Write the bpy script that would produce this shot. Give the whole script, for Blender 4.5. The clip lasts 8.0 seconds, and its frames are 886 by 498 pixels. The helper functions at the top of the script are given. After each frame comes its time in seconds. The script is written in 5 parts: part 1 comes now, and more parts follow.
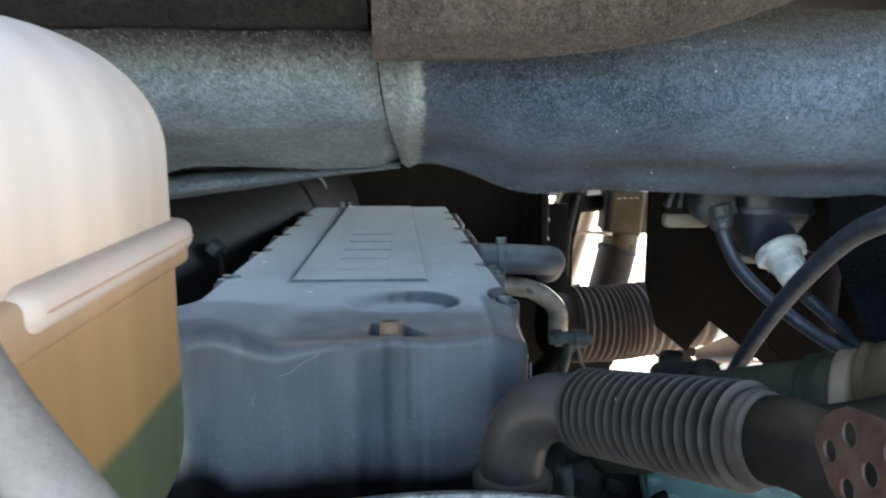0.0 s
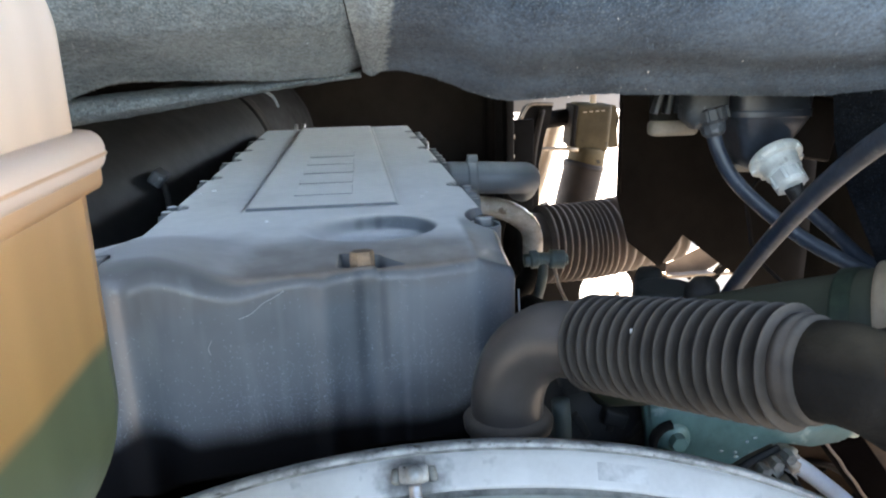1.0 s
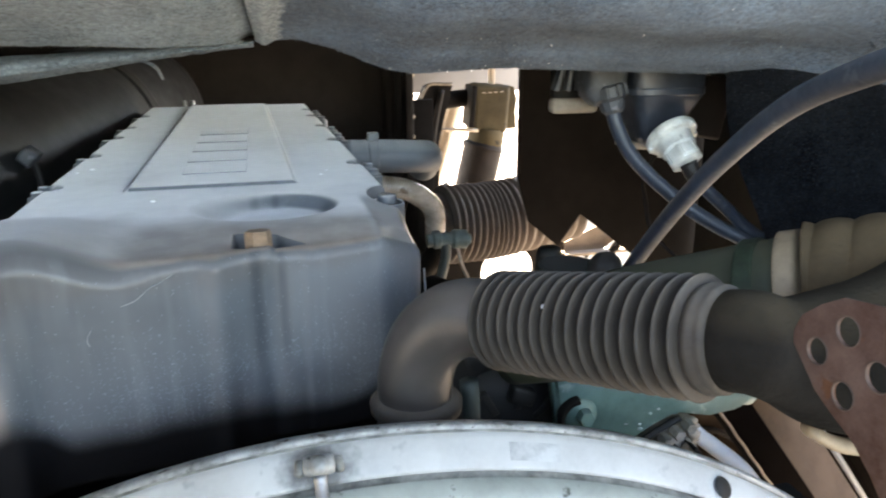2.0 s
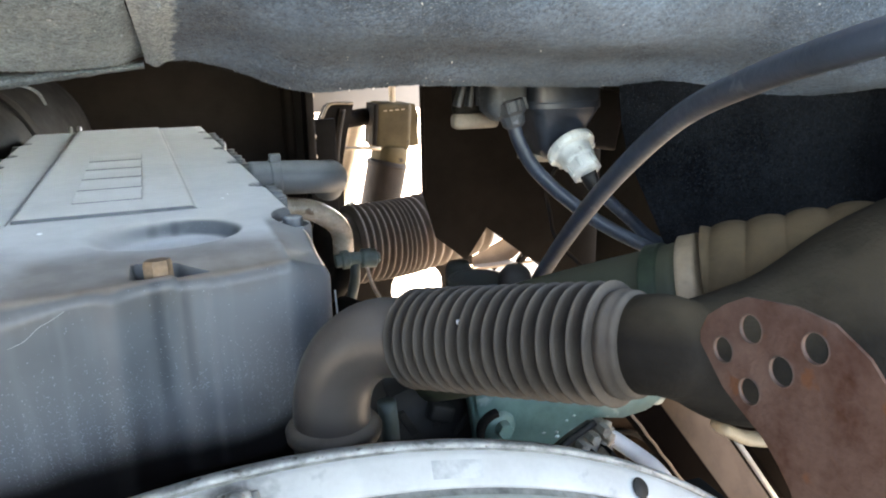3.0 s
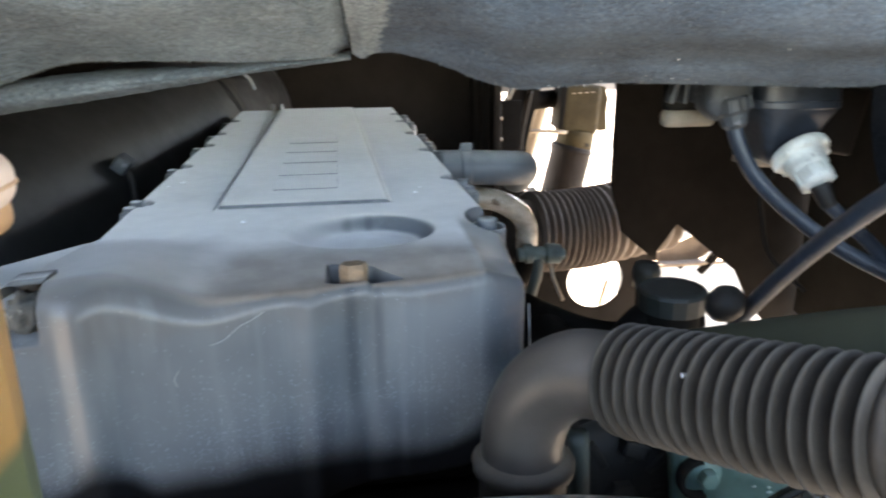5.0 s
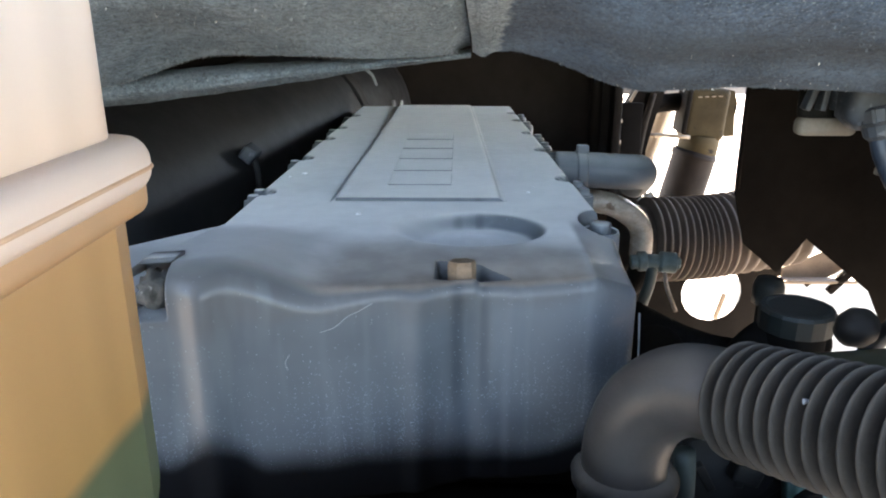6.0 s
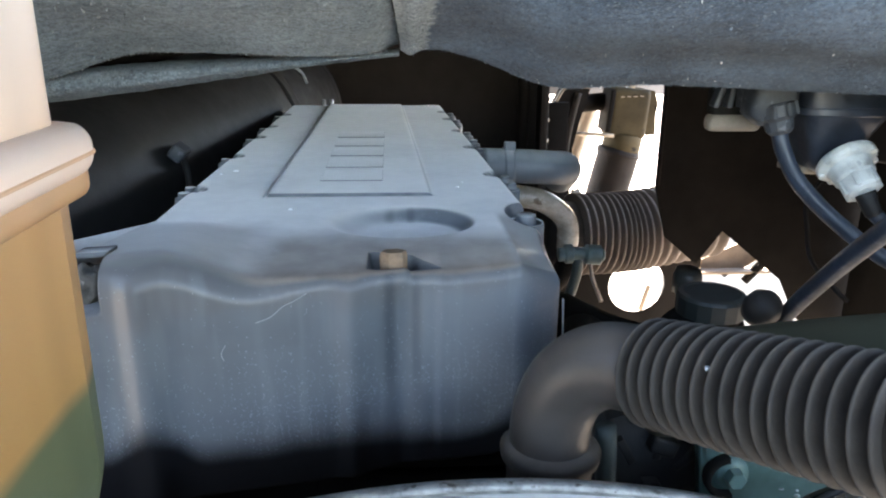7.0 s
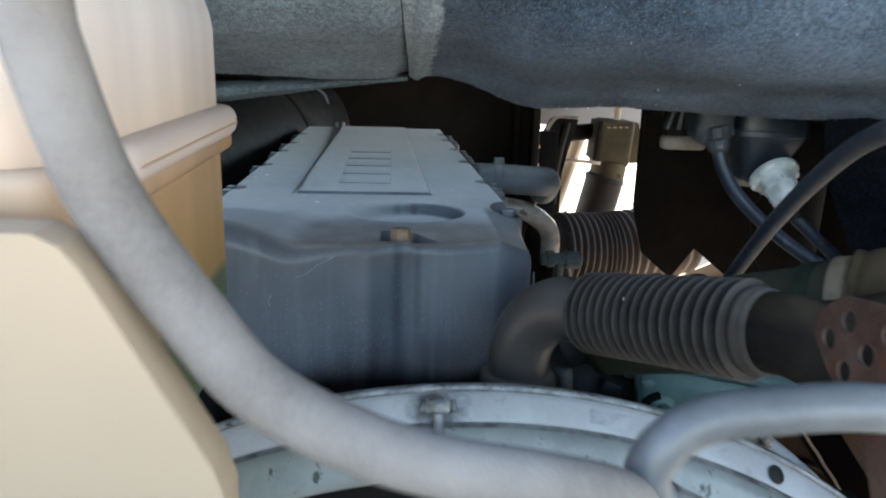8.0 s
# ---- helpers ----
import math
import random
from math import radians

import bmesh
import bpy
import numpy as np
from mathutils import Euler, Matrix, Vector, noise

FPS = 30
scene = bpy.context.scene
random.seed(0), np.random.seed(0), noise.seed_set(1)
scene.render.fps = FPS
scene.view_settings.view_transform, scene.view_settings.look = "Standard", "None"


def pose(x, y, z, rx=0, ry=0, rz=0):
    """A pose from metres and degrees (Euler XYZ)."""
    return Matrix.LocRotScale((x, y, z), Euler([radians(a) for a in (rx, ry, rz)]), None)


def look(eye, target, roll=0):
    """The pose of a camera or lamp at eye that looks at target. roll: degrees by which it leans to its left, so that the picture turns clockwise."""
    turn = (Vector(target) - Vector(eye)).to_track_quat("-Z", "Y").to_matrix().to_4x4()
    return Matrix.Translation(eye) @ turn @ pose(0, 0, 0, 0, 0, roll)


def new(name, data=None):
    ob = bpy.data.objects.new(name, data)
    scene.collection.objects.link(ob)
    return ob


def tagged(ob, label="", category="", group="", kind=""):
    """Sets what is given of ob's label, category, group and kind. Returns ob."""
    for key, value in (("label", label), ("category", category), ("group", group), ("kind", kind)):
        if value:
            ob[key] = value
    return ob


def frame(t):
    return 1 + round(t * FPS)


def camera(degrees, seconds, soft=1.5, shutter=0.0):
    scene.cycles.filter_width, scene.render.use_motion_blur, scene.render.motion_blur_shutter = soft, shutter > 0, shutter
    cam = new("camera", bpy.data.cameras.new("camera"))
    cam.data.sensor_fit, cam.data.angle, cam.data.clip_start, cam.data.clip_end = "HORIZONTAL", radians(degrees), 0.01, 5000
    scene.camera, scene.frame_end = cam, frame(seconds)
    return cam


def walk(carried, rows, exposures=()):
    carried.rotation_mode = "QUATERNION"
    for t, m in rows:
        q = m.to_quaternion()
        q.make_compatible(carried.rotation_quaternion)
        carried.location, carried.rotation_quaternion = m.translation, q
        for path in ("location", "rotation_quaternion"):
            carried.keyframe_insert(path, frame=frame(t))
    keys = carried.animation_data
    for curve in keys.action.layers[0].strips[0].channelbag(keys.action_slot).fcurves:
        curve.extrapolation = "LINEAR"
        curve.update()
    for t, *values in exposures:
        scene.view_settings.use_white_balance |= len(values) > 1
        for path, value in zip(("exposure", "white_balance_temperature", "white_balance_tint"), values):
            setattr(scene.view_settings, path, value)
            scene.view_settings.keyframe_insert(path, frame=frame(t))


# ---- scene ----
cam = camera(62.1, 8.0, soft=2.0, shutter=0.35)
PATH = [
    (0, (0.062, 0.043, 1.615), (0.148, 2.011, 1.267), 0.1),
    (0.5, (0.042, 0.115, 1.612), (0.291, 2.044, 1.145), 1.0),
    (1, (0.046, 0.154, 1.588), (0.239, 2.067, 1.038), -1.5),
    (1.5, (0.047, 0.175, 1.572), (0.343, 2.061, 0.975), -0.6),
    (2, (0.046, 0.184, 1.573), (0.503, 2.038, 0.976), -0.1),
    (2.2, (0.044, 0.189, 1.571), (0.588, 2.023, 0.988), -0.0),
    (3.3, (0.045, 0.193, 1.572), (0.751, 1.981, 1.02), -0.9),
    (3.5, (0.043, 0.199, 1.572), (0.747, 1.988, 1.02), -0.9),
    (4, (0.044, 0.242, 1.587), (0.758, 2.021, 1.016), -1.9),
    (4.5, (0.037, 0.27, 1.592), (0.538, 2.109, 0.986), -2.8),
    (5, (0.031, 0.27, 1.593), (0.285, 2.157, 0.981), -0.6),
    (5.2, (0.028, 0.267, 1.594), (0.153, 2.167, 0.981), -0.5),
    (6.3, (0.032, 0.275, 1.591), (-0.014, 2.178, 0.978), -0.1),
    (6.5, (0.03, 0.275, 1.59), (0.009, 2.179, 0.978), 0.0),
    (7, (0.034, 0.243, 1.591), (0.17, 2.143, 0.981), 0.5),
    (7.5, (0.024, 0.166, 1.586), (0.189, 2.064, 0.98), 1.3),
    (7.6, (0.021, 0.146, 1.588), (0.189, 2.048, 0.992), 1.5),
    (7.8, (0.018, 0.094, 1.59), (0.18, 2.007, 1.029), 1.7),
    (7.9, (0.018, 0.055, 1.592), (0.17, 1.974, 1.048), 1.6),
    (8, (0.021, 0.013, 1.59), (0.163, 1.937, 1.064), 1.7),
]
EXPOSURES = [(0, 3.57, 6900, 10), (0.5, 3.72, 7150, 14), (1, 3.97, 7250, 14), (1.5, 4.24, 8200, 14), (2, 4.27, 8200, 14), (3.5, 4.47, 8050, 14), (4.5, 4.37, 7900, 14), (5, 4.27, 7850, 14), (6.5, 4.02, 7200, 14), (7, 4.12, 7250, 14), (7.5, 4.02, 7250, 14), (7.8, 3.67, 7300, 14), (8, 3.22, 7000, 10)]
walk(cam, [(t, look(eye, target, roll)) for t, eye, target, roll in PATH], EXPOSURES)

# ---- world and sun ----
world = bpy.data.worlds.new("daylight")
scene.world = world
world.use_nodes = True
nt = world.node_tree
sky = nt.nodes.new("ShaderNodeTexSky")
sky.sky_type = "NISHITA"
sky.sun_disc = False
SUN_FROM = Vector((0.35, 0.85, 0.95)).normalized()
sky.sun_elevation = math.asin(SUN_FROM.z)
sky.sun_rotation = math.atan2(SUN_FROM.x, SUN_FROM.y)
nt.links.new(sky.outputs[0], nt.nodes["Background"].inputs[0])
nt.nodes["Background"].inputs[1].default_value = 0.15
sun = new("sun", bpy.data.lights.new("sun", "SUN"))
sun.data.energy = 4.5
sun.data.angle = radians(0.5)
sun.data.color = (1.0, 0.93, 0.84)
sun.matrix_world = look(SUN_FROM * 20, (0, 0, 0))


# ---- materials ----
def material(name, color, rough=0.6, metal=0.0, vary=0.25, tint=None, big=6.0, fine=180.0, bump=0.15,
             dust=None, dust_amount=0.5, spots=None, shine=0.5):
    """Two-scale procedural surface: broad stains, fine grain, optional settled dust and spots."""
    m = bpy.data.materials.new(name)
    m.use_nodes = True
    n, l = m.node_tree.nodes, m.node_tree.links
    p = n["Principled BSDF"]
    geo = n.new("ShaderNodeNewGeometry")
    pos = geo.outputs["Position"]

    def noisy(scale, detail=4.0, rough_=0.6):
        t = n.new("ShaderNodeTexNoise")
        t.inputs["Scale"].default_value, t.inputs["Detail"].default_value, t.inputs["Roughness"].default_value = scale, detail, rough_
        l.new(pos, t.inputs["Vector"])
        return t.outputs["Fac"]

    def ramp(fac, lo, hi):
        r = n.new("ShaderNodeMapRange")
        r.inputs["From Min"].default_value, r.inputs["From Max"].default_value = lo, hi
        l.new(fac, r.inputs["Value"])
        return r.outputs["Result"]

    def mix(fac, a, b):
        x = n.new("ShaderNodeMix")
        x.data_type = "RGBA"
        if isinstance(fac, float):
            x.inputs[0].default_value = fac
        else:
            l.new(fac, x.inputs[0])
        for i, v in ((6, a), (7, b)):
            if isinstance(v, tuple):
                x.inputs[i].default_value = (*v, 1)
            else:
                l.new(v, x.inputs[i])
        return x.outputs[2]

    dark = tuple(c * (1 - vary) for c in color)
    light = tuple(min(1, c * (1 + vary)) for c in (tint or color))
    col = mix(ramp(noisy(big), 0.35, 0.65), dark, light)
    grain = noisy(fine, 2.0)
    col = mix(ramp(grain, 0.3, 0.75), col, mix(0.35, col, light))
    if spots:
        col = mix(ramp(noisy(spots[1], 3.0), 0.62, 0.68), col, spots[0])
    rough_socket = ramp(noisy(big * 3), 0.2, 0.8)
    rr = n.new("ShaderNodeMapRange")
    rr.inputs["To Min"].default_value, rr.inputs["To Max"].default_value = max(0.03, rough - 0.12), min(1, rough + 0.12)
    l.new(rough_socket, rr.inputs["Value"])
    ro = rr.outputs["Result"]
    if dust:
        sep = n.new("ShaderNodeSeparateXYZ")
        l.new(geo.outputs["Normal"], sep.inputs[0])
        up = ramp(sep.outputs["Z"], 0.35, 0.95)
        patch = ramp(noisy(14.0, 5.0), 0.12, 0.5)
        mul = n.new("ShaderNodeMath")
        mul.operation = "MULTIPLY"
        l.new(up, mul.inputs[0])
        l.new(patch, mul.inputs[1])
        m2 = n.new("ShaderNodeMath")
        m2.operation = "MULTIPLY"
        m2.inputs[1].default_value = dust_amount
        l.new(mul.outputs[0], m2.inputs[0])
        col = mix(m2.outputs[0], col, dust)
        rx = n.new("ShaderNodeMix")
        l.new(m2.outputs[0], rx.inputs[0])
        l.new(ro, rx.inputs[2])
        rx.inputs[3].default_value = 0.95
        ro = rx.outputs[0]
    l.new(col, p.inputs["Base Color"])
    l.new(ro, p.inputs["Roughness"])
    p.inputs["Metallic"].default_value = metal
    p.inputs["Specular IOR Level"].default_value = shine
    if bump:
        b = n.new("ShaderNodeBump")
        b.inputs["Strength"].default_value = bump
        b.inputs["Distance"].default_value = 0.002
        l.new(grain, b.inputs["Height"])
        l.new(b.outputs[0], p.inputs["Normal"])
    return m


M = {}
def cover_paint():
    """Blue-grey engine paint: an even coat of dust on what faces up, rubbed off over one front patch, fine pale specks that grow denser lower down."""
    m = material("dusty grey engine paint", (0.072, 0.088, 0.106), 0.27, vary=0.03, big=5, fine=90, bump=0.03)
    n, l = m.node_tree.nodes, m.node_tree.links
    p = n["Principled BSDF"]
    geo = n.new("ShaderNodeNewGeometry")
    pos = n.new("ShaderNodeSeparateXYZ")
    l.new(geo.outputs["Position"], pos.inputs[0])
    nor = n.new("ShaderNodeSeparateXYZ")
    l.new(geo.outputs["Normal"], nor.inputs[0])

    def calc(op, a, b):
        x = n.new("ShaderNodeMath")
        x.operation = op
        for k, v in ((0, a), (1, b)):
            if isinstance(v, (int, float)):
                x.inputs[k].default_value = v
            else:
                l.new(v, x.inputs[k])
        return x.outputs[0]

    def ranged(v, a, b, c=0.0, d=1.0):
        x = n.new("ShaderNodeMapRange")
        x.interpolation_type = "SMOOTHSTEP"
        for k, q in (("From Min", a), ("From Max", b), ("To Min", c), ("To Max", d)):
            x.inputs[k].default_value = q
        l.new(v, x.inputs["Value"])
        return x.outputs["Result"]

    def noisy(scale, detail=4.0):
        t = n.new("ShaderNodeTexNoise")
        t.inputs["Scale"].default_value, t.inputs["Detail"].default_value = scale, detail
        l.new(geo.outputs["Position"], t.inputs["Vector"])
        return t.outputs["Fac"]

    def mixed(f, a, b):
        x = n.new("ShaderNodeMix")
        x.data_type = "RGBA"
        l.new(f, x.inputs[0])
        for k, v in ((6, a), (7, b)):
            if isinstance(v, tuple):
                x.inputs[k].default_value = (*v, 1)
            else:
                l.new(v, x.inputs[k])
        return x.outputs[2]

    col = mixed(ranged(noisy(8.0, 4.0), 0.3, 0.7), (0.098, 0.110, 0.122), (0.130, 0.144, 0.156))
    # rubbed, greasy brown patch behind the front fold: sharp towards the raised corner, fading to the rear
    wobble = calc("MULTIPLY", calc("SUBTRACT", noisy(14.0), 0.5), 0.06)
    side_edge = ranged(calc("ADD", pos.outputs[0], wobble), -0.135, -0.085)
    rear_edge = ranged(calc("ADD", pos.outputs[1], wobble), 1.105, 1.015)
    right_edge = ranged(calc("ADD", pos.outputs[0], wobble), 0.20, 0.15)
    greasy = calc("MULTIPLY", calc("MULTIPLY", side_edge, rear_edge), right_edge)
    soiled = mixed(ranged(noisy(26.0, 5.0), 0.35, 0.7), (0.190, 0.148, 0.118), (0.290, 0.240, 0.202))
    # brown grime along the front fold
    grime = calc("MULTIPLY", ranged(calc("ADD", pos.outputs[2], wobble), 1.312, 1.340), ranged(pos.outputs[1], 1.16, 1.06))
    col = mixed(calc("MULTIPLY", grime, 0.45), col, (0.118, 0.110, 0.104))
    up = ranged(nor.outputs[2], 0.68, 0.97)
    col = mixed(calc("MULTIPLY", greasy, up), col, soiled)
    hump = calc("MULTIPLY", ranged(pos.outputs[1], 1.14, 1.06), ranged(pos.outputs[0], -0.09, -0.14))
    facet = calc("MULTIPLY", ranged(pos.outputs[1], 1.17, 1.12), ranged(pos.outputs[0], 0.162, 0.172))
    # hardly any dust holds on the rounded front fold
    inward = calc("SUBTRACT", pos.outputs[1], calc("ADD", calc("MULTIPLY", pos.outputs[0], 0.22), 0.9198))
    fold = ranged(calc("ADD", inward, calc("MULTIPLY", wobble, 0.4)), 0.006, 0.046, 0.22, 1.0)
    thin = calc("MULTIPLY", fold, calc("SUBTRACT", 1.0, calc("ADD", calc("MULTIPLY", hump, 0.50), calc("MULTIPLY", facet, 0.65))))
    dusty = calc("MULTIPLY", calc("MULTIPLY", calc("MULTIPLY", up, thin), ranged(noisy(7.0), 0.2, 0.6, 0.86, 1.0)), calc("SUBTRACT", 1.0, calc("MULTIPLY", greasy, 0.74)))
    far = mixed(dusty, col, mixed(ranged(noisy(40.0, 5.0), 0.3, 0.7), (0.525, 0.52, 0.505), (0.575, 0.57, 0.55)))
    # drips and smears below the bolt and near the front fold
    mp = n.new("ShaderNodeMapping")
    mp.inputs["Scale"].default_value = (38, 38, 5)
    l.new(geo.outputs["Position"], mp.inputs["Vector"])
    t = n.new("ShaderNodeTexNoise")
    t.inputs["Scale"].default_value = 1.0
    l.new(mp.outputs[0], t.inputs["Vector"])
    front = ranged(nor.outputs[1], -0.3, -0.8)
    col2 = mixed(calc("MULTIPLY", calc("MULTIPLY", ranged(t.outputs["Fac"], 0.5, 0.72), front), 0.35), far, (0.20, 0.215, 0.225))
    runs = calc("ADD", calc("MULTIPLY", ranged(pos.outputs[0], 0.020, 0.029), ranged(pos.outputs[0], 0.040, 0.031)), calc("MULTIPLY", ranged(pos.outputs[0], 0.050, 0.056), ranged(pos.outputs[0], 0.066, 0.058)))
    runs = calc("MULTIPLY", calc("MULTIPLY", runs, ranged(calc("ADD", pos.outputs[2], wobble), 1.18, 1.26)), calc("MULTIPLY", front, ranged(t.outputs["Fac"], 0.3, 0.6, 0.25, 0.60)))
    col2 = mixed(runs, col2, (0.045, 0.052, 0.060))
    # specks
    v = n.new("ShaderNodeTexVoronoi")
    v.inputs["Scale"].default_value = 640
    l.new(geo.outputs["Position"], v.inputs["Vector"])
    pick = n.new("ShaderNodeSeparateColor")
    l.new(v.outputs["Color"], pick.inputs[0])
    dense = calc("MULTIPLY", ranged(pos.outputs[2], 1.30, 1.17, 0.08, 1.0), ranged(noisy(13.0), 0.34, 0.64, 0.2, 1.0))
    on = calc("LESS_THAN", pick.outputs[0], dense)
    size = calc("MULTIPLY", pick.outputs[1], 0.37)
    sp = calc("MULTIPLY", calc("MULTIPLY", on, calc("LESS_THAN", v.outputs["Distance"], size)), front)
    col3 = mixed(calc("MULTIPLY", sp, 0.58), col2, (0.40, 0.47, 0.54))
    # shade along the lower rim, painted near-black with a ragged edge
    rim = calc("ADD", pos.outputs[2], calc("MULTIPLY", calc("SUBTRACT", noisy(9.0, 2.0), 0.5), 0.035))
    # painted shade climbs at the right, where the hose throws its shadow
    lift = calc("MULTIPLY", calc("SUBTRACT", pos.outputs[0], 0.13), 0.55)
    left_rise = calc("MULTIPLY", calc("MULTIPLY", ranged(pos.outputs[0], -0.245, -0.198), ranged(pos.outputs[0], -0.150, -0.198)), 0.028)
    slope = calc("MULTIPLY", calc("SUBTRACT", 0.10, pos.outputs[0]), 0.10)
    rim_shade = calc("MULTIPLY", ranged(calc("SUBTRACT", calc("SUBTRACT", calc("SUBTRACT", rim, slope), calc("MAXIMUM", lift, 0.0)), left_rise), 1.176, 1.140), ranged(pos.outputs[1], 1.22, 1.18))
    col3 = mixed(rim_shade, col3, (0.010, 0.010, 0.011))
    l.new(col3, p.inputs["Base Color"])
    x = n.new("ShaderNodeMix")
    l.new(dusty, x.inputs[0])
    l.new(ranged(noisy(6.0, 1.0), 0.3, 0.7, 0.44, 0.56), x.inputs[2])
    x.inputs[3].default_value = 0.75
    l.new(x.outputs[0], p.inputs["Roughness"])
    l.new(calc("MULTIPLY", calc("SUBTRACT", 1.0, rim_shade), 0.25), p.inputs["Specular IOR Level"])
    polish = calc("ADD", calc("MULTIPLY", grime, 0.05), 0.16)
    l.new(calc("MULTIPLY", calc("SUBTRACT", 1.0, calc("MAXIMUM", rim_shade, dusty)), polish), p.inputs["Coat Weight"])
    p.inputs["Coat Roughness"].default_value = 0.12
    l.new(calc("MULTIPLY", dusty, 0.5), p.inputs["Sheen Weight"])
    p.inputs["Sheen Roughness"].default_value = 0.5
    M["cover"] = m


cover_paint()
M["cover_plain"] = material("grey paint", (0.085, 0.096, 0.108), 0.5, vary=0.2, dust=(0.36, 0.37, 0.37), dust_amount=0.8)
def felt(name, color, light, fibre, relief=1.0, pale=None, sheen=0.1, gloss=0.1, stain_shade=None):
    """Matted fibres: broad mottling, clumps, dense fine nap with pale hairs, fuzzy relief. pale: the dusty colour of
    the folded end; the last pair: colour and height of a brown stain with shade from the flaps painted in.
    """
    m = material(name, color, 0.98, vary=0.25, tint=light, big=5, fine=300, bump=0)
    n, l = m.node_tree.nodes, m.node_tree.links
    p = n["Principled BSDF"]
    geo = n.new("ShaderNodeNewGeometry")

    def noisy(scale, detail, rough):
        t = n.new("ShaderNodeTexNoise")
        t.inputs["Scale"].default_value, t.inputs["Detail"].default_value, t.inputs["Roughness"].default_value = scale, detail, rough
        l.new(geo.outputs["Position"], t.inputs["Vector"])
        return t.outputs["Fac"]

    def ranged(v, a, b, c=0.0, d=1.0):
        r = n.new("ShaderNodeMapRange")
        for k, q in (("From Min", a), ("From Max", b), ("To Min", c), ("To Max", d)):
            r.inputs[k].default_value = q
        l.new(v, r.inputs["Value"])
        return r.outputs["Result"]

    def mixed(f, a, b):
        x = n.new("ShaderNodeMix")
        x.data_type = "RGBA"
        l.new(f, x.inputs[0])
        for k, v in ((6, a), (7, b)):
            if isinstance(v, tuple):
                x.inputs[k].default_value = (*v, 1)
            else:
                l.new(v, x.inputs[k])
        return x.outputs[2]

    col = p.inputs["Base Color"].links[0].from_socket
    if pale:
        sep = n.new("ShaderNodeSeparateXYZ")
        l.new(geo.outputs["Position"], sep.inputs[0])
        edge = n.new("ShaderNodeMath")
        edge.operation = "MULTIPLY_ADD"
        edge.inputs[1].default_value = 0.03
        l.new(noisy(45.0, 3.0, 0.6), edge.inputs[0])
        l.new(sep.outputs["X"], edge.inputs[2])
        col = mixed(ranged(edge.outputs[0], 0.089, 0.095), pale, col)
    # browner and darker towards the flaps: stain and flap shadow in one colour
    if stain_shade:
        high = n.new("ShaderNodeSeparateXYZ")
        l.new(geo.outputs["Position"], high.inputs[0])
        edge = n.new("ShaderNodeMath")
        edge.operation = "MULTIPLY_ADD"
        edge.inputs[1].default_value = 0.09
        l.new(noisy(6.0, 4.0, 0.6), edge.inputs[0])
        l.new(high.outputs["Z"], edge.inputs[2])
        col = mixed(ranged(edge.outputs[0], stain_shade[1], stain_shade[1] + 0.075, 0.0, 0.85), col, stain_shade[0])
    clump, nap = noisy(140.0, 2.0, 0.6), noisy(380.0, 3.0, 0.75)
    both = n.new("ShaderNodeMath")
    both.operation = "MULTIPLY_ADD"
    both.inputs[1].default_value = 0.6
    l.new(clump, both.inputs[0])
    l.new(nap, both.inputs[2])
    shade = n.new("ShaderNodeVectorMath")
    shade.operation = "SCALE"
    l.new(col, shade.inputs[0])
    l.new(ranged(both.outputs[0], 0.60, 1.00, 0.47, 1.56), shade.inputs["Scale"])
    hair = mixed(ranged(noisy(430.0, 1.0, 0.5), 0.64, 0.72), shade.outputs[0], fibre)
    l.new(hair, p.inputs["Base Color"])
    b = n.new("ShaderNodeBump")
    b.inputs["Strength"].default_value, b.inputs["Distance"].default_value = relief, 0.004
    l.new(both.outputs[0], b.inputs["Height"])
    l.new(b.outputs[0], p.inputs["Normal"])
    p.inputs["Specular IOR Level"].default_value = gloss
    p.inputs["Sheen Weight"].default_value = sheen
    M[name] = m


felt("felt", (0.028, 0.047, 0.076), (0.069, 0.102, 0.144), (0.17, 0.21, 0.24), 0.8, (0.27, 0.315, 0.335), stain_shade=((0.046, 0.043, 0.034), 1.695))
felt("felt_pale", (0.112, 0.152, 0.178), (0.192, 0.240, 0.268), (0.34, 0.38, 0.40), 0.8, stain_shade=((0.040, 0.038, 0.032), 1.680))
felt("felt_under", (0.070, 0.090, 0.102), (0.120, 0.146, 0.160), (0.22, 0.25, 0.27), 0.8)
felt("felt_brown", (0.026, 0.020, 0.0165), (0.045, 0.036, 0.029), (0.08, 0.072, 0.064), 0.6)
# shaded left flap: the shadow over it is put into this felt colour
felt("felt_flap_shade", (0.0060, 0.0052, 0.0045), (0.0105, 0.0090, 0.0075), (0.02, 0.018, 0.016), 0.6, None, 0.0)
# same mat at the bay side: its shade is put into a near-black colour
felt("felt_side_shade", (0.0035, 0.0040, 0.0052), (0.0072, 0.0082, 0.0100), (0.018, 0.020, 0.023), 0.6, None, 0.0, 0.02)
M["rubber"] = material("dusty black rubber", (0.031, 0.0262, 0.0225), 0.6, vary=0.35, big=18, fine=250, bump=0.2, shine=0.25, dust=(0.150, 0.128, 0.106), dust_amount=0.7)
M["rubber_worn"] = material("scuffed black rubber", (0.050, 0.043, 0.039), 0.4, vary=0.3, big=8, fine=250, bump=0.12, shine=0.5, dust=(0.110, 0.097, 0.086), dust_amount=0.6, spots=((0.088, 0.080, 0.074), 15))
M["rubber_brown"] = material("brown dusty rubber", (0.13, 0.102, 0.084), 0.6, vary=0.3, dust=(0.30, 0.25, 0.20), dust_amount=0.7)
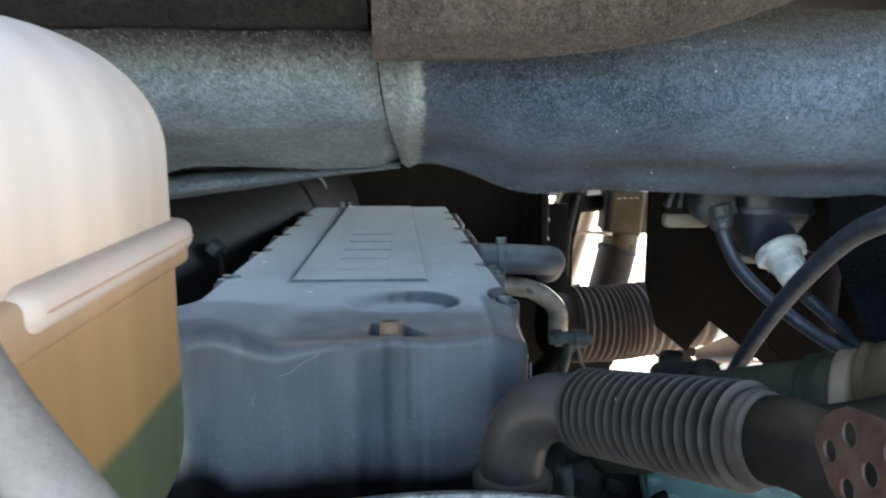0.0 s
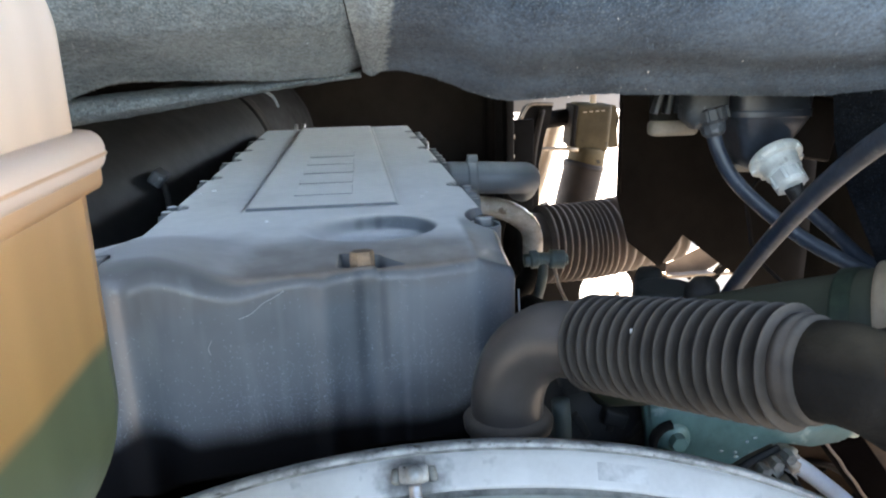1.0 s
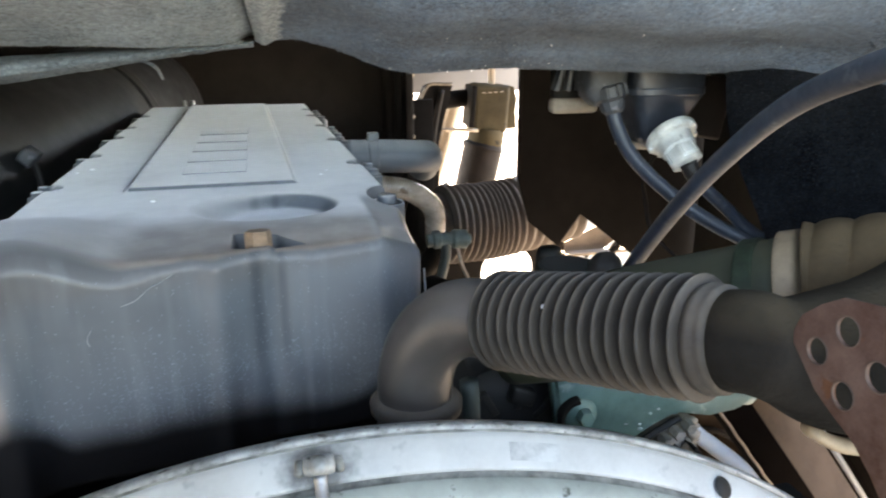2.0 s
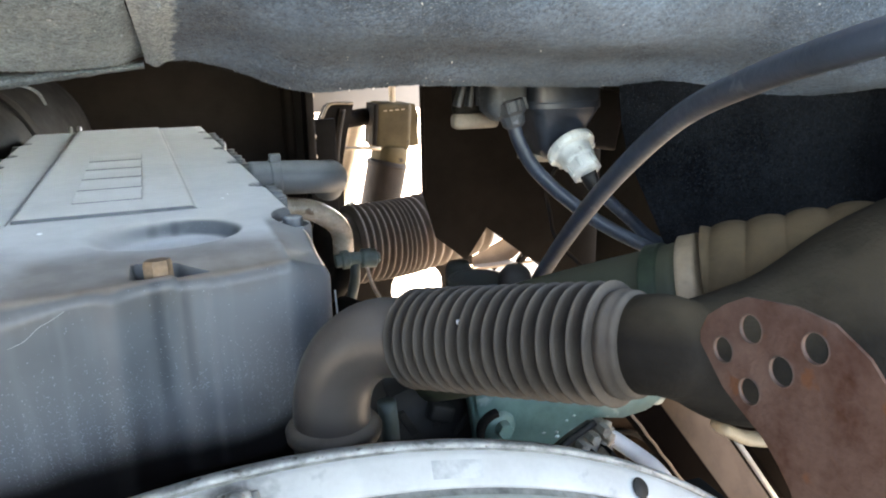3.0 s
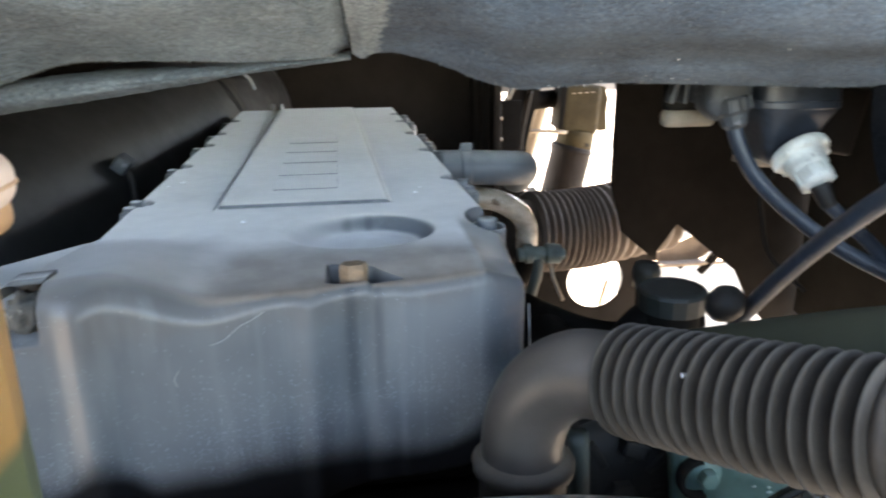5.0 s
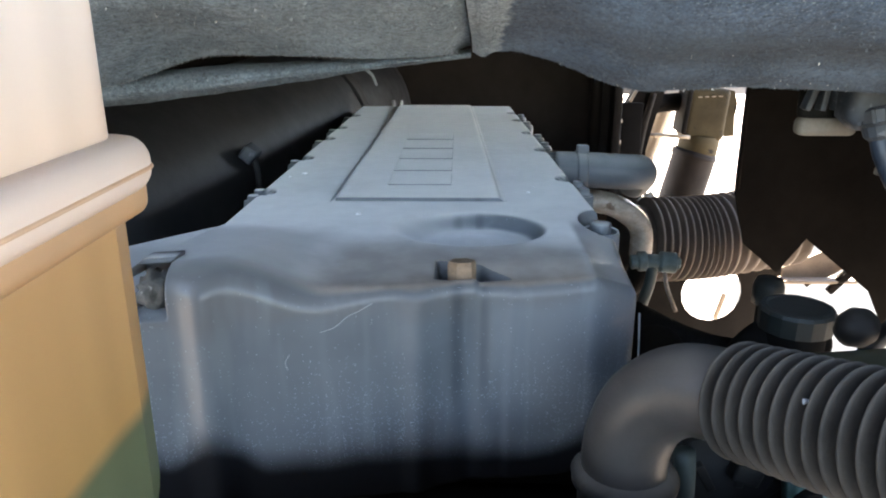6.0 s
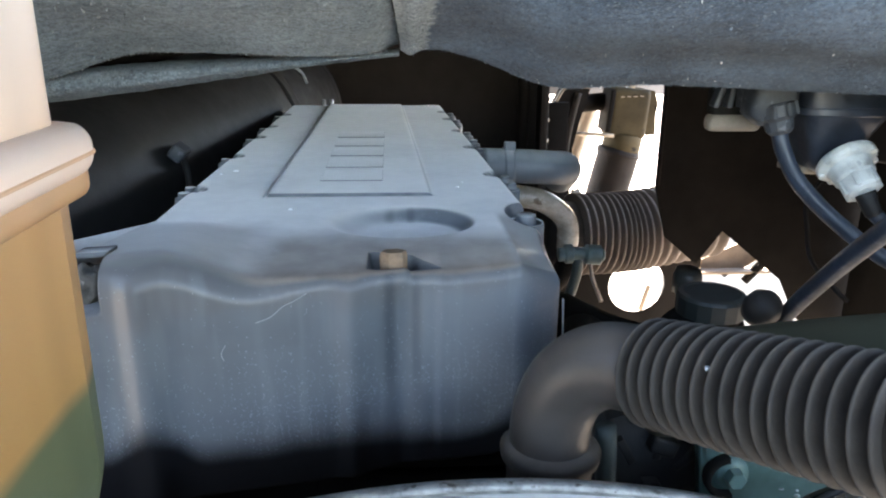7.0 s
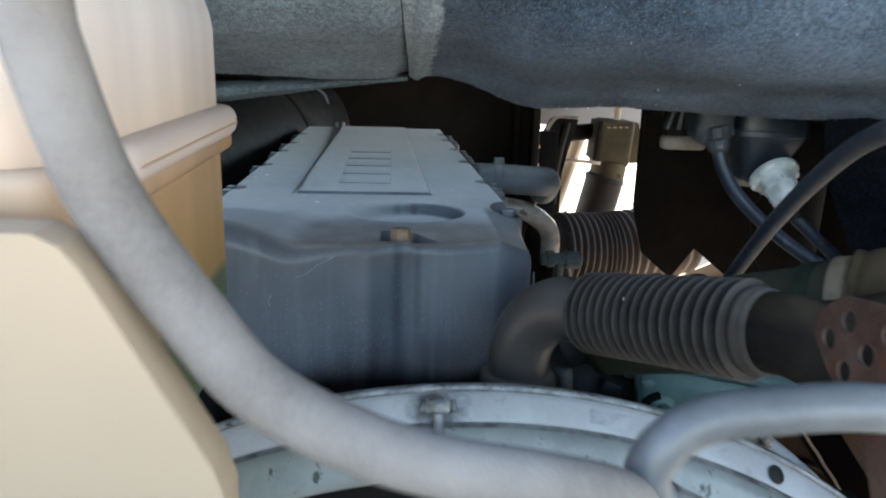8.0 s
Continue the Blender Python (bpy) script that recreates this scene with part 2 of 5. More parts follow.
M["black"] = material("black plastic", (0.012, 0.0115, 0.0115), 0.6, vary=0.3, shine=0.3, dust=(0.07, 0.064, 0.055), dust_amount=0.35)
M["near_black"] = material("near-black matt metal", (0.012, 0.011, 0.010), 0.9, vary=0.3, shine=0.1)
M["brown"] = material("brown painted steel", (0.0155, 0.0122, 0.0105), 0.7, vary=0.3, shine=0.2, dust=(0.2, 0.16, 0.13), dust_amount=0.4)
M["rust"] = material("rusty primer steel", (0.056, 0.0165, 0.0070), 0.85, vary=0.45, shine=0.2, tint=(0.062, 0.038, 0.030), big=22, bump=0.5, spots=((0.085, 0.036, 0.018), 34))
M["rust_bolt"] = material("rusty bolt", (0.24, 0.155, 0.095), 0.75, vary=0.4, big=60, bump=0.5)


def ring_paint():
    """White paint of the shroud ring with a dark greasy halo round the clamp and grime drawn out along the ring."""
    m = material("pale painted aluminium", (0.52, 0.515, 0.485), 0.45, 0.0, vary=0.12, big=14, bump=0.06, spots=((0.38, 0.38, 0.36), 26))
    n, l = m.node_tree.nodes, m.node_tree.links
    geo = n.new("ShaderNodeNewGeometry")
    gap = n.new("ShaderNodeVectorMath")
    gap.operation = "DISTANCE"
    gap.inputs[1].default_value = (0.071, 0.697, 1.232)
    l.new(geo.outputs["Position"], gap.inputs[0])
    rough = n.new("ShaderNodeTexNoise")
    rough.inputs["Scale"].default_value, rough.inputs["Detail"].default_value = 110.0, 4.0
    l.new(geo.outputs["Position"], rough.inputs["Vector"])
    reach = n.new("ShaderNodeMath")
    reach.operation = "MULTIPLY_ADD"
    reach.inputs[1].default_value = 0.034
    l.new(rough.outputs["Fac"], reach.inputs[0])
    l.new(gap.outputs["Value"], reach.inputs[2])
    fade = n.new("ShaderNodeMapRange")
    for k, q in (("From Min", 0.053), ("From Max", 0.030), ("To Min", 0.0), ("To Max", 0.8)):
        fade.inputs[k].default_value = q
    l.new(reach.outputs[0], fade.inputs["Value"])
    x = n.new("ShaderNodeMix")
    x.data_type = "RGBA"
    l.new(fade.outputs["Result"], x.inputs[0])
    p = n["Principled BSDF"]
    l.new(p.inputs["Base Color"].links[0].from_socket, x.inputs[6])
    x.inputs[7].default_value = (0.055, 0.056, 0.050, 1)
    l.new(x.outputs[2], p.inputs["Base Color"])
    M["white_metal"] = m


ring_paint()
M["stained"] = material("stained white paint", (0.30, 0.315, 0.275), 0.38, 0.05, vary=0.25, big=12, spots=((0.07, 0.072, 0.055), 55))
M["steel"] = material("bare steel", (0.42, 0.42, 0.42), 0.45, 0.85, vary=0.3, big=40)
M["green"] = material("pale green engine paint", (0.115, 0.200, 0.178), 0.45, vary=0.25, big=18, spots=((0.30, 0.38, 0.35), 24), dust=(0.22, 0.29, 0.265), dust_amount=0.5)
M["dark_green"] = material("dark green rubber hose", (0.024, 0.027, 0.015), 0.6, vary=0.3, shine=0.3, dust=(0.085, 0.080, 0.050), dust_amount=0.6)
M["tan"] = material("tan dusty hose", (0.072, 0.048, 0.026), 0.85, vary=0.35, big=22, shine=0.15, bump=0.35, dust=(0.125, 0.088, 0.050), dust_amount=0.5)
M["tan_metal"] = material("tan dusty metal", (0.36, 0.285, 0.21), 0.6, 0.2, vary=0.3, dust=(0.4, 0.34, 0.28), dust_amount=0.5)
M["olive"] = material("olive dusty steel", (0.052, 0.039, 0.020), 0.75, 0.0, vary=0.4, shine=0.15, spots=((0.012, 0.010, 0.008), 22))
M["white_plastic"] = material("white connector plastic", (0.5, 0.51, 0.48), 0.5, vary=0.2, big=40, spots=((0.35, 0.35, 0.33), 60))
M["grey_plastic"] = material("grey dusty plastic", (0.030, 0.035, 0.042), 0.55, vary=0.4, big=40, dust=(0.095, 0.10, 0.112), dust_amount=0.6, spots=((0.10, 0.105, 0.115), 70))
M["navy"] = material("blue-black dusty plastic", (0.019, 0.024, 0.033), 0.38, vary=0.4, big=30, dust=(0.12, 0.13, 0.15), dust_amount=0.5)
M["cable"] = material("dark grey cable sleeve", (0.020, 0.028, 0.041), 0.42, vary=0.3, big=20, dust=(0.12, 0.14, 0.165), dust_amount=0.6, spots=((0.06, 0.068, 0.078), 40))
M["loom"] = material("pale grey wrapped loom", (0.158, 0.142, 0.130), 0.75, vary=0.22, tint=(0.165, 0.155, 0.146), big=14, fine=300, bump=0.35)
M["loop_grey"] = material("smooth grey hose", (0.098, 0.104, 0.108), 0.45, vary=0.3, big=18)
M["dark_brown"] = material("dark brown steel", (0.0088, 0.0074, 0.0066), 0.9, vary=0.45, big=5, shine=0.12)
M["arch_brown"] = material("dusty brown sheet", (0.038, 0.024, 0.0155), 0.95, shine=0.1, vary=0.3, big=9)
M["pale_body"] = material("pale body paint", (0.16, 0.16, 0.165), 0.5, vary=0.08)
M["elbow_tan"] = material("brown heat-stained pipe", (0.33, 0.255, 0.19), 0.4, 0.2, vary=0.3, dust=(0.42, 0.36, 0.3), dust_amount=0.5)
M["elbow_cream"] = material("glossy dusty cream pipe", (0.42, 0.35, 0.28), 0.26, 0.0, vary=0.3, big=18, spots=((0.17, 0.12, 0.085), 26))
M["cap_dark"] = material("dark green-black plastic", (0.030, 0.036, 0.033), 0.45, vary=0.3, dust=(0.085, 0.09, 0.085), dust_amount=0.7)
M["green_dull"] = material("dull grey-green paint", (0.06, 0.075, 0.07), 0.6, vary=0.3)
M["valve_green"] = material("chipped green valve paint", (0.095, 0.125, 0.112), 0.55, vary=0.3, big=40, dust=(0.20, 0.22, 0.2), dust_amount=0.5)
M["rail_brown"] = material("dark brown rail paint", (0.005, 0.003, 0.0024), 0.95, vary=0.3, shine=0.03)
M["duct_black"] = material("matt black duct", (0.0095, 0.0084, 0.0074), 0.95, vary=0.4, big=14, shine=0.06, dust=(0.056, 0.045, 0.030), dust_amount=0.6, bump=0.5)
M["label_grey"] = material("faded grey label", (0.42, 0.42, 0.40), 0.5, vary=0.3, big=40)
M["rust_bright"] = material("worn rusty edge", (0.055, 0.032, 0.024), 0.7, vary=0.4, big=60)
M["fibre"] = material("blue-grey felt hair", (0.10, 0.13, 0.16), 0.9, vary=0.5, big=160, bump=0)
M["fibre_pale"] = material("pale felt hair", (0.25, 0.28, 0.29), 0.9, vary=0.5, big=160, bump=0)
M["stripe_green"] = material("worn green stripe", (0.024, 0.034, 0.019), 0.6, vary=0.4, big=40, shine=0.3)
M["clamp_tan"] = material("dusty clamp band", (0.24, 0.17, 0.105), 0.7, vary=0.3, big=30)
M["duct_grey"] = material("smooth black duct", (0.017, 0.017, 0.0175), 0.5, vary=0.35, big=7)
M["clamp_dirty"] = material("grease-stained clamp steel", (0.30, 0.305, 0.29), 0.5, 0.3, vary=0.4, big=55, spots=((0.05, 0.05, 0.042), 90))
M["scratch"] = material("bare scratch", (0.26, 0.28, 0.29), 0.6, vary=0.2)
M["green_chip"] = material("chipped pale primer", (0.36, 0.42, 0.40), 0.6, vary=0.3, big=60)
M["lip_metal"] = material("worn dirty lip", (0.30, 0.30, 0.285), 0.5, 0.3, vary=0.45, big=45, spots=((0.09, 0.08, 0.07), 60))
M["groove_dirt"] = material("dirt in a groove", (0.17, 0.168, 0.15), 0.7, vary=0.6, big=50)
M["white_body"] = material("white body paint", (0.45, 0.445, 0.43), 0.5, vary=0.08)
M["beige_bar"] = material("beige dusty bar", (0.20, 0.165, 0.13), 0.7, vary=0.2, big=40)
M["strut_brown"] = material("dark strut paint", (0.017, 0.012, 0.0095), 0.75, vary=0.3, shine=0.2)
M["fleck"] = material("white paint spot", (0.93, 0.94, 0.94), 0.6, vary=0.03)
M["foil"] = material("torn foil", (0.34, 0.35, 0.35), 0.35, 0.6, vary=0.3, big=30)
M["lint"] = material("white lint", (0.62, 0.65, 0.66), 0.9, vary=0.3, big=120, bump=0)
M["chip"] = material("white paint fleck", (0.7, 0.72, 0.72), 0.7, vary=0.1)
M["dirty_cast"] = material("dirty beige casting", (0.26, 0.23, 0.19), 0.8, vary=0.4, big=40, spots=((0.06, 0.055, 0.05), 45), bump=0.6)
M["niche_cast"] = material("grimy mottled casting", (0.085, 0.08, 0.072), 0.85, vary=0.5, big=60, spots=((0.22, 0.21, 0.19), 90), bump=0.6)
M["ground"] = material("pale sandy ground", (0.34, 0.30, 0.25), 0.95, vary=0.25, big=1.5, fine=30)


# ---- mesh helpers ----
def finish(ob, smooth=True):
    if smooth:
        for f in ob.data.polygons:
            f.use_smooth = True
    return ob


def mesh(name, bm, mat, smooth=True):
    bmesh.ops.recalc_face_normals(bm, faces=bm.faces[:])
    data = bpy.data.meshes.new(name)
    bm.to_mesh(data)
    bm.free()
    data.materials.append(M[mat])
    return finish(new(name, data), smooth)


def part(name, bm, mat, parent, label="", smooth=True):
    ob = mesh(name, bm, mat, smooth)
    ob.parent = parent
    ob.matrix_parent_inverse = parent.matrix_world.inverted()
    return tagged(ob, label)


def thing(name, at, label, category, group="", kind=""):
    ob = new(name)
    ob.empty_display_size = 0.02
    ob.location = at
    bpy.context.view_layer.update()
    return tagged(ob, label, category, group, kind)


def curve_points(pts, n):
    """n samples of a smooth curve through pts."""
    p = [np.array(q, float) for q in pts]
    p = [2 * p[0] - p[1]] + p + [2 * p[-1] - p[-2]]
    out = []
    for k in range(n):
        u = k / (n - 1) * (len(p) - 3)
        i = min(int(u), len(p) - 4)
        f = u - i
        a, b, c, d = p[i:i + 4]
        out.append(0.5 * (2 * b + (c - a) * f + (2 * a - 5 * b + 4 * c - d) * f * f + (3 * b - a - 3 * c + d) * f ** 3))
    return [Vector(q) for q in out]


def sweep(pts, radius, n=40, segs=20, caps=True, flat=1.0, bm=None, wave=None):
    """A tube along a smooth curve; radius is a number or a function of 0..1; wave(u, angle) adds to it."""
    bm = bm or bmesh.new()
    c = curve_points(pts, n)
    t = (c[1] - c[0]).normalized()
    side = t.cross(Vector((0, 0, 1)))
    side = side.normalized() if side.length > 1e-3 else Vector((1, 0, 0))
    rings = []
    for k in range(n):
        t = (c[min(k + 1, n - 1)] - c[max(k - 1, 0)]).normalized()
        side = (side - t * side.dot(t)).normalized()
        up = side.cross(t)
        r = radius(k / (n - 1)) if callable(radius) else radius
        rings.append([bm.verts.new(c[k] + side * ((r + (wave(k / (n - 1), a) if wave else 0)) * math.cos(a)) + up * ((r + (wave(k / (n - 1), a) if wave else 0)) * flat * math.sin(a))) for a in (2 * math.pi * j / segs for j in range(segs))])
    for a, b in zip(rings, rings[1:]):
        for j in range(segs):
            bm.faces.new((a[j], a[(j + 1) % segs], b[(j + 1) % segs], b[j]))
    if caps:
        bm.faces.new(rings[0])
        bm.faces.new(rings[-1])
    return bm


def lathe(profile, m, segs=32, bm=None, a0=0.0, a1=2 * math.pi):
    """Turns (radius, height) pairs round the z axis of the pose m."""
    bm = bm or bmesh.new()
    full = abs(a1 - a0 - 2 * math.pi) < 1e-6
    count = segs if full else segs + 1
    rows = []
    for r, h in profile:
        if r < 1e-6:
            rows.append([bm.verts.new(m @ Vector((0, 0, h)))])
        else:
            rows.append([bm.verts.new(m @ Vector((r * math.cos(a0 + (a1 - a0) * j / segs), r * math.sin(a0 + (a1 - a0) * j / segs), h))) for j in range(count)])
    for a, b in zip(rows, rows[1:]):
        for j in range(segs):
            k = (j + 1) % count
            q = [a[j % len(a)], a[k % len(a)], b[k % len(b)], b[j % len(b)]]
            q = list(dict.fromkeys(q))
            if len(q) > 2:
                bm.faces.new(q)
    return bm


def box(size, m, bevel=0.003, bm=None, segments=2):
    own = bmesh.new()
    bmesh.ops.create_cube(own, size=1, matrix=Matrix.Diagonal((*size, 1)))
    if bevel:
        bmesh.ops.bevel(own, geom=own.edges[:], offset=min(bevel, min(size) * 0.45), segments=segments, affect="EDGES", profile=0.6)
    bmesh.ops.transform(own, matrix=m, verts=own.verts[:])
    if bm is None:
        return own
    data = bpy.data.meshes.new("t")
    own.to_mesh(data)
    own.free()
    bm.from_mesh(data)
    bpy.data.meshes.remove(data)
    return bm


def plate(outline, holes, thick, m, bevel=0.0):
    """A flat plate: outline and round holes (x, y, r) in the plane of the pose m, with thickness along its z."""
    bm = bmesh.new()
    edges = []
    loops = [[(x, y) for x, y in outline]] + [[(x + r * math.cos(2 * math.pi * k / 20), y + r * math.sin(2 * math.pi * k / 20)) for k in range(20)] for x, y, r in holes]
    for loop in loops:
        v = [bm.verts.new((x, y, 0)) for x, y in loop]
        edges += [bm.edges.new((v[k], v[(k + 1) % len(v)])) for k in range(len(v))]
    bmesh.ops.triangle_fill(bm, use_beauty=True, edges=edges)
    res = bmesh.ops.extrude_face_region(bm, geom=bm.faces[:])
    bmesh.ops.translate(bm, vec=(0, 0, thick), verts=[g for g in res["geom"] if isinstance(g, bmesh.types.BMVert)])
    bmesh.ops.transform(bm, matrix=m, verts=bm.verts[:])
    return bm


def sheet(fn, nu, nv):
    """A grid surface: fn(u, v), both 0..1, gives a point."""
    bm = bmesh.new()
    rows = [[bm.verts.new(fn(i / nu, j / nv)) for j in range(nv + 1)] for i in range(nu + 1)]
    for a, b in zip(rows, rows[1:]):
        for j in range(nv):
            bm.faces.new((a[j], a[j + 1], b[j + 1], b[j]))
    return bm


def hexagon(r, h, m, bm=None):
    return lathe([(0, 0), (r, 0), (r, h * 0.85), (r * 0.9, h), (0, h)], m, 6, bm)


def smooth01(x, a, b):
    t = min(1, max(0, (x - a) / (b - a)))
    return t * t * (3 - 2 * t)


def bell(x, c, w):
    return math.exp(-((x - c) / w) ** 2)


def wob(x, y, z, s=1.0):
    return noise.noise(Vector((x, y, z)) * s)


# ---- the place: ground and body shell ----
def ground():
    bm = sheet(lambda u, v: Vector((-300 + 600 * u, -300 + 600 * v, 0)), 24, 24)
    tagged(mesh("ground", bm, "ground"), "pale sunlit sandy ground under the truck", "ground", kind="structure")


def shell():
    """Plain surfaces that close the engine bay: cab floor, bulkhead, side walls, belly pan and radiator; unseen ones
    added to block light.
    """
    def wall(name, size, at, mat, label, category="wall"):
        tagged(mesh(name, box(size, pose(*at), 0.004), mat, False), label, category, kind="structure")
    # reaches forward and past the side wall to keep the sun out
    wall("ceiling", (2.74, 3.2, 0.05), (0.12, 2.08, 1.93), "near_black", "dark underside of the cab floor", "ceiling")
    # added out of view to cut off the high sky; left end stays open
    wall("light_block_top", (1.35, 1.4, 0.06), (0.575, 0.08, 2.12), "near_black", "unseen dark slab added overhead against high sky light", "panel")
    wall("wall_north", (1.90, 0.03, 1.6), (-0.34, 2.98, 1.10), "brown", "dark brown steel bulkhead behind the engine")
    wall("wall_west", (0.03, 2.6, 1.6), (-1.25, 1.75, 1.1), "near_black", "dark inner side wall of the engine bay")
    wall("wall_east", (0.03, 1.45, 1.25), (1.44, 1.55, 1.30), "near_black", "dark inner side wall beside the engine")
    # two walls added out of view to shade the right end of the bay
    wall("light_block_corner", (0.03, 0.42, 1.65), (1.03, 0.625, 1.12), "near_black", "unseen dark wall added to shade the right side")
    wall("light_block_return", (0.40, 0.03, 1.65), (1.245, 0.82, 1.12), "near_black", "unseen dark return closing the added side wall")
    wall("wall_south", (1.9, 0.06, 0.9), (-0.35, 0.76, 0.62), "near_black", "dark radiator panel below the fan ring")
    # added out of view to keep ground light off the cover front
    wall("light_block_front", (2.5, 0.05, 1.0), (0.05, -0.10, 0.84), "near_black", "unseen dark panel added below the opening against ground light", "panel")
    # added tray that covers the sunlit ground below the engine
    wall("belly_pan", (1.65, 2.2, 0.02), (-0.41, 1.87, 0.42), "near_black", "dark pan added under the engine to hide the ground", "panel")


# ---- insulation felt under the cab ----
def felt_profile(x, v, left):
    """Cross section of the quilted mat: v runs from the hidden back of the lower edge, round it and up the face."""
    edge = 1.543 - 0.036 * smooth01(x, -0.26, -0.42) if left else 1.510 - 0.006 * smooth01(x, 0.3, 0.6) - 0.060 * smooth01(x, 0.68, 0.98) + 0.036 * smooth01(x, 0.25, 0.09) - 0.010 * smooth01(x, 0.075, 0.05)
    y_edge = 1.20 if left else 1.14 + 0.05 * smooth01(x, 0.2, 0.06)
    pts = [(y_edge + 0.10, edge + 0.03), (y_edge + 0.03, edge + 0.006), (y_edge - 0.012, edge), (y_edge - 0.06, edge + 0.012), (1.03, edge + 0.037),
           (0.93, edge + 0.063), (0.868, edge + 0.10), (0.845, edge + 0.145), (0.85, edge + 0.19), (0.89, edge + 0.235)]
    f = v * (len(pts) - 1)
    i = min(int(f), len(pts) - 2)
    f -= i
    p = [pts[max(i - 1, 0)], pts[i], pts[i + 1], pts[min(i + 2, len(pts) - 1)]]
    out = []
    for k in (0, 1):
        a, b, c, d = (q[k] for q in p)
        out.append(0.5 * (2 * b + (c - a) * f + (2 * a - 5 * b + 4 * c - d) * f * f + (3 * b - a - 3 * c + d) * f ** 3))
    return out


def felt_pad(x0, x1, left):
    def fn(u, v):
        x = x0 + (x1 - x0) * u
        y, z = felt_profile(x, v, left)
        x -= 0.024 * smooth01(v, 0.2, 0.95) * bell(x, 0.06, 0.12)
        ends = smooth01(x1 - x, -0.006, 0.040) if left else smooth01(x - x0, -0.004, 0.016)
        y += 0.03 * (1 - ends)
        z += 0.014 * (1 - ends) * (1 - v)
        n1 = wob(x, y, z, 7.0)
        z += 0.006 * n1 + 0.0016 * wob(x, y, z, 60) + 0.0009 * wob(x, y, z, 150)
        y += 0.010 * wob(x + 5, y, z, 6.0) + 0.0012 * wob(x, y + 3, z, 75)
        return Vector((x, y, z))
    return sheet(fn, int(abs(x1 - x0) * 420), 120)


def insulation():
    mat = thing("insulation_mat", (0.0, 1.1, 1.54), "thick grey felt sound insulation hanging under the cab floor", "insulation")
    part("left_pad", felt_pad(-1.2, 0.045, True), "felt_pale", mat, "pale dusty grey felt pad")
    part("right_pad", felt_pad(0.047, 1.25, False), "felt", mat, "blue-grey felt pad with a pale folded end")

    def lower_lip(u, v):
        x = -1.0 + 1.045 * u
        thick = 0.004 + 0.013 * smooth01(x, 0.05, -0.35)
        z = 1.541 + 0.10 * (x - 0.026)
        a = v * 2 * math.pi
        return Vector((x, 1.225 + 0.045 * math.cos(a) + 0.004 * wob(x, 0, a, 5), z + thick * math.sin(a) + 0.003 * wob(x, a, 0, 9) + 0.0012 * wob(x, a, 3, 70)))
    part("lower_layer", sheet(lower_lip, 300, 32), "felt_under", mat, "second felt layer under the pad")

    def flap(x0, x1, droop):
        def fn(u, v):
            x = x0 + (x1 - x0) * u
            z0 = droop(x)
            pts = [(0.84, z0 + 0.03), (0.76, z0 + 0.004), (0.705, z0), (0.685, z0 + 0.02), (0.68, z0 + 0.08), (0.69, z0 + 0.2)]
            f = v * (len(pts) - 1)
            i = min(int(f), len(pts) - 2)
            f -= i
            y, z = (pts[i][k] * (1 - f) + pts[i + 1][k] * f for k in (0, 1))
            return Vector((x, y + 0.008 * wob(x, z, 1, 9), z + 0.005 * wob(x, y, 4, 8) + 0.001 * wob(x, y, z, 80)))
        return sheet(fn, int((x1 - x0) * 160), 30)
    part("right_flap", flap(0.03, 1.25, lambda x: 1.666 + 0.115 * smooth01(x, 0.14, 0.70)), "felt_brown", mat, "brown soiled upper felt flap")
    part("left_flap", flap(-1.2, 0.026, lambda x: 1.692), "felt_flap_shade", mat, "upper felt flap with its shade in a near-black colour")

    part("torn_foil", sheet(lambda u, v: Vector((-0.36 + 0.20 * u, 1.30 + 0.02 * v + 0.006 * math.sin(u * 9), 1.484 + 0.026 * u + 0.012 * v * (1 - u) + 0.003 * math.sin(u * 17 + v))), 40, 6), "foil", mat, "torn pale foil edge")
    part("curl", sweep([(-0.165, 1.44, 1.520), (-0.150, 1.47, 1.512), (-0.128, 1.49, 1.508), (-0.112, 1.50, 1.496), (-0.104, 1.50, 1.478)], lambda u: 0.010 - 0.006 * u, 24, 10, flat=0.35), "felt", mat, "curled strip of felt")

    def fibres(count, lo, hi, left, seed, mat_name, name, label, size=1.0):
        """Short loose hairs standing out of the felt, one mesh."""
        rnd = random.Random(seed)
        verts, faces = [], []
        for _ in range(count):
            x = rnd.uniform(lo, hi)
            v = rnd.uniform(0.12, 0.30) if rnd.random() < 0.2 else rnd.uniform(0.2, 0.95)
            y, z = felt_profile(x, v, left)
            y2, z2 = felt_profile(x, v + 0.02, left)
            out = Vector((0, -(z2 - z), y2 - y)).normalized()
            z += 0.006 * wob(x, y, z, 7.0)
            p = Vector((x, y + 0.010 * wob(x + 5, y, z, 6.0), z)) - out * 0.0012
            d = (out * rnd.uniform(0.3, 1.2) + Vector((rnd.uniform(-1, 1), rnd.uniform(-1, 1), rnd.uniform(-1, 1))) * 0.8).normalized()
            side_ = d.cross(out).normalized()
            ln, w = rnd.uniform(0.0022, 0.0050), rnd.uniform(0.00018, 0.00042) * size
            bend = Vector((rnd.uniform(-1, 1), rnd.uniform(-1, 1), rnd.uniform(-1, 1))) * ln * 0.3
            k = len(verts)
            mid, end = p + d * ln * 0.5 + bend, p + d * ln
            verts += [p - side_ * w, p + side_ * w, mid + side_ * w, mid - side_ * w, end]
            faces += [(k, k + 1, k + 2, k + 3), (k + 3, k + 2, k + 4)]
        data = bpy.data.meshes.new(name)
        data.from_pydata([tuple(q) for q in verts], [], faces)
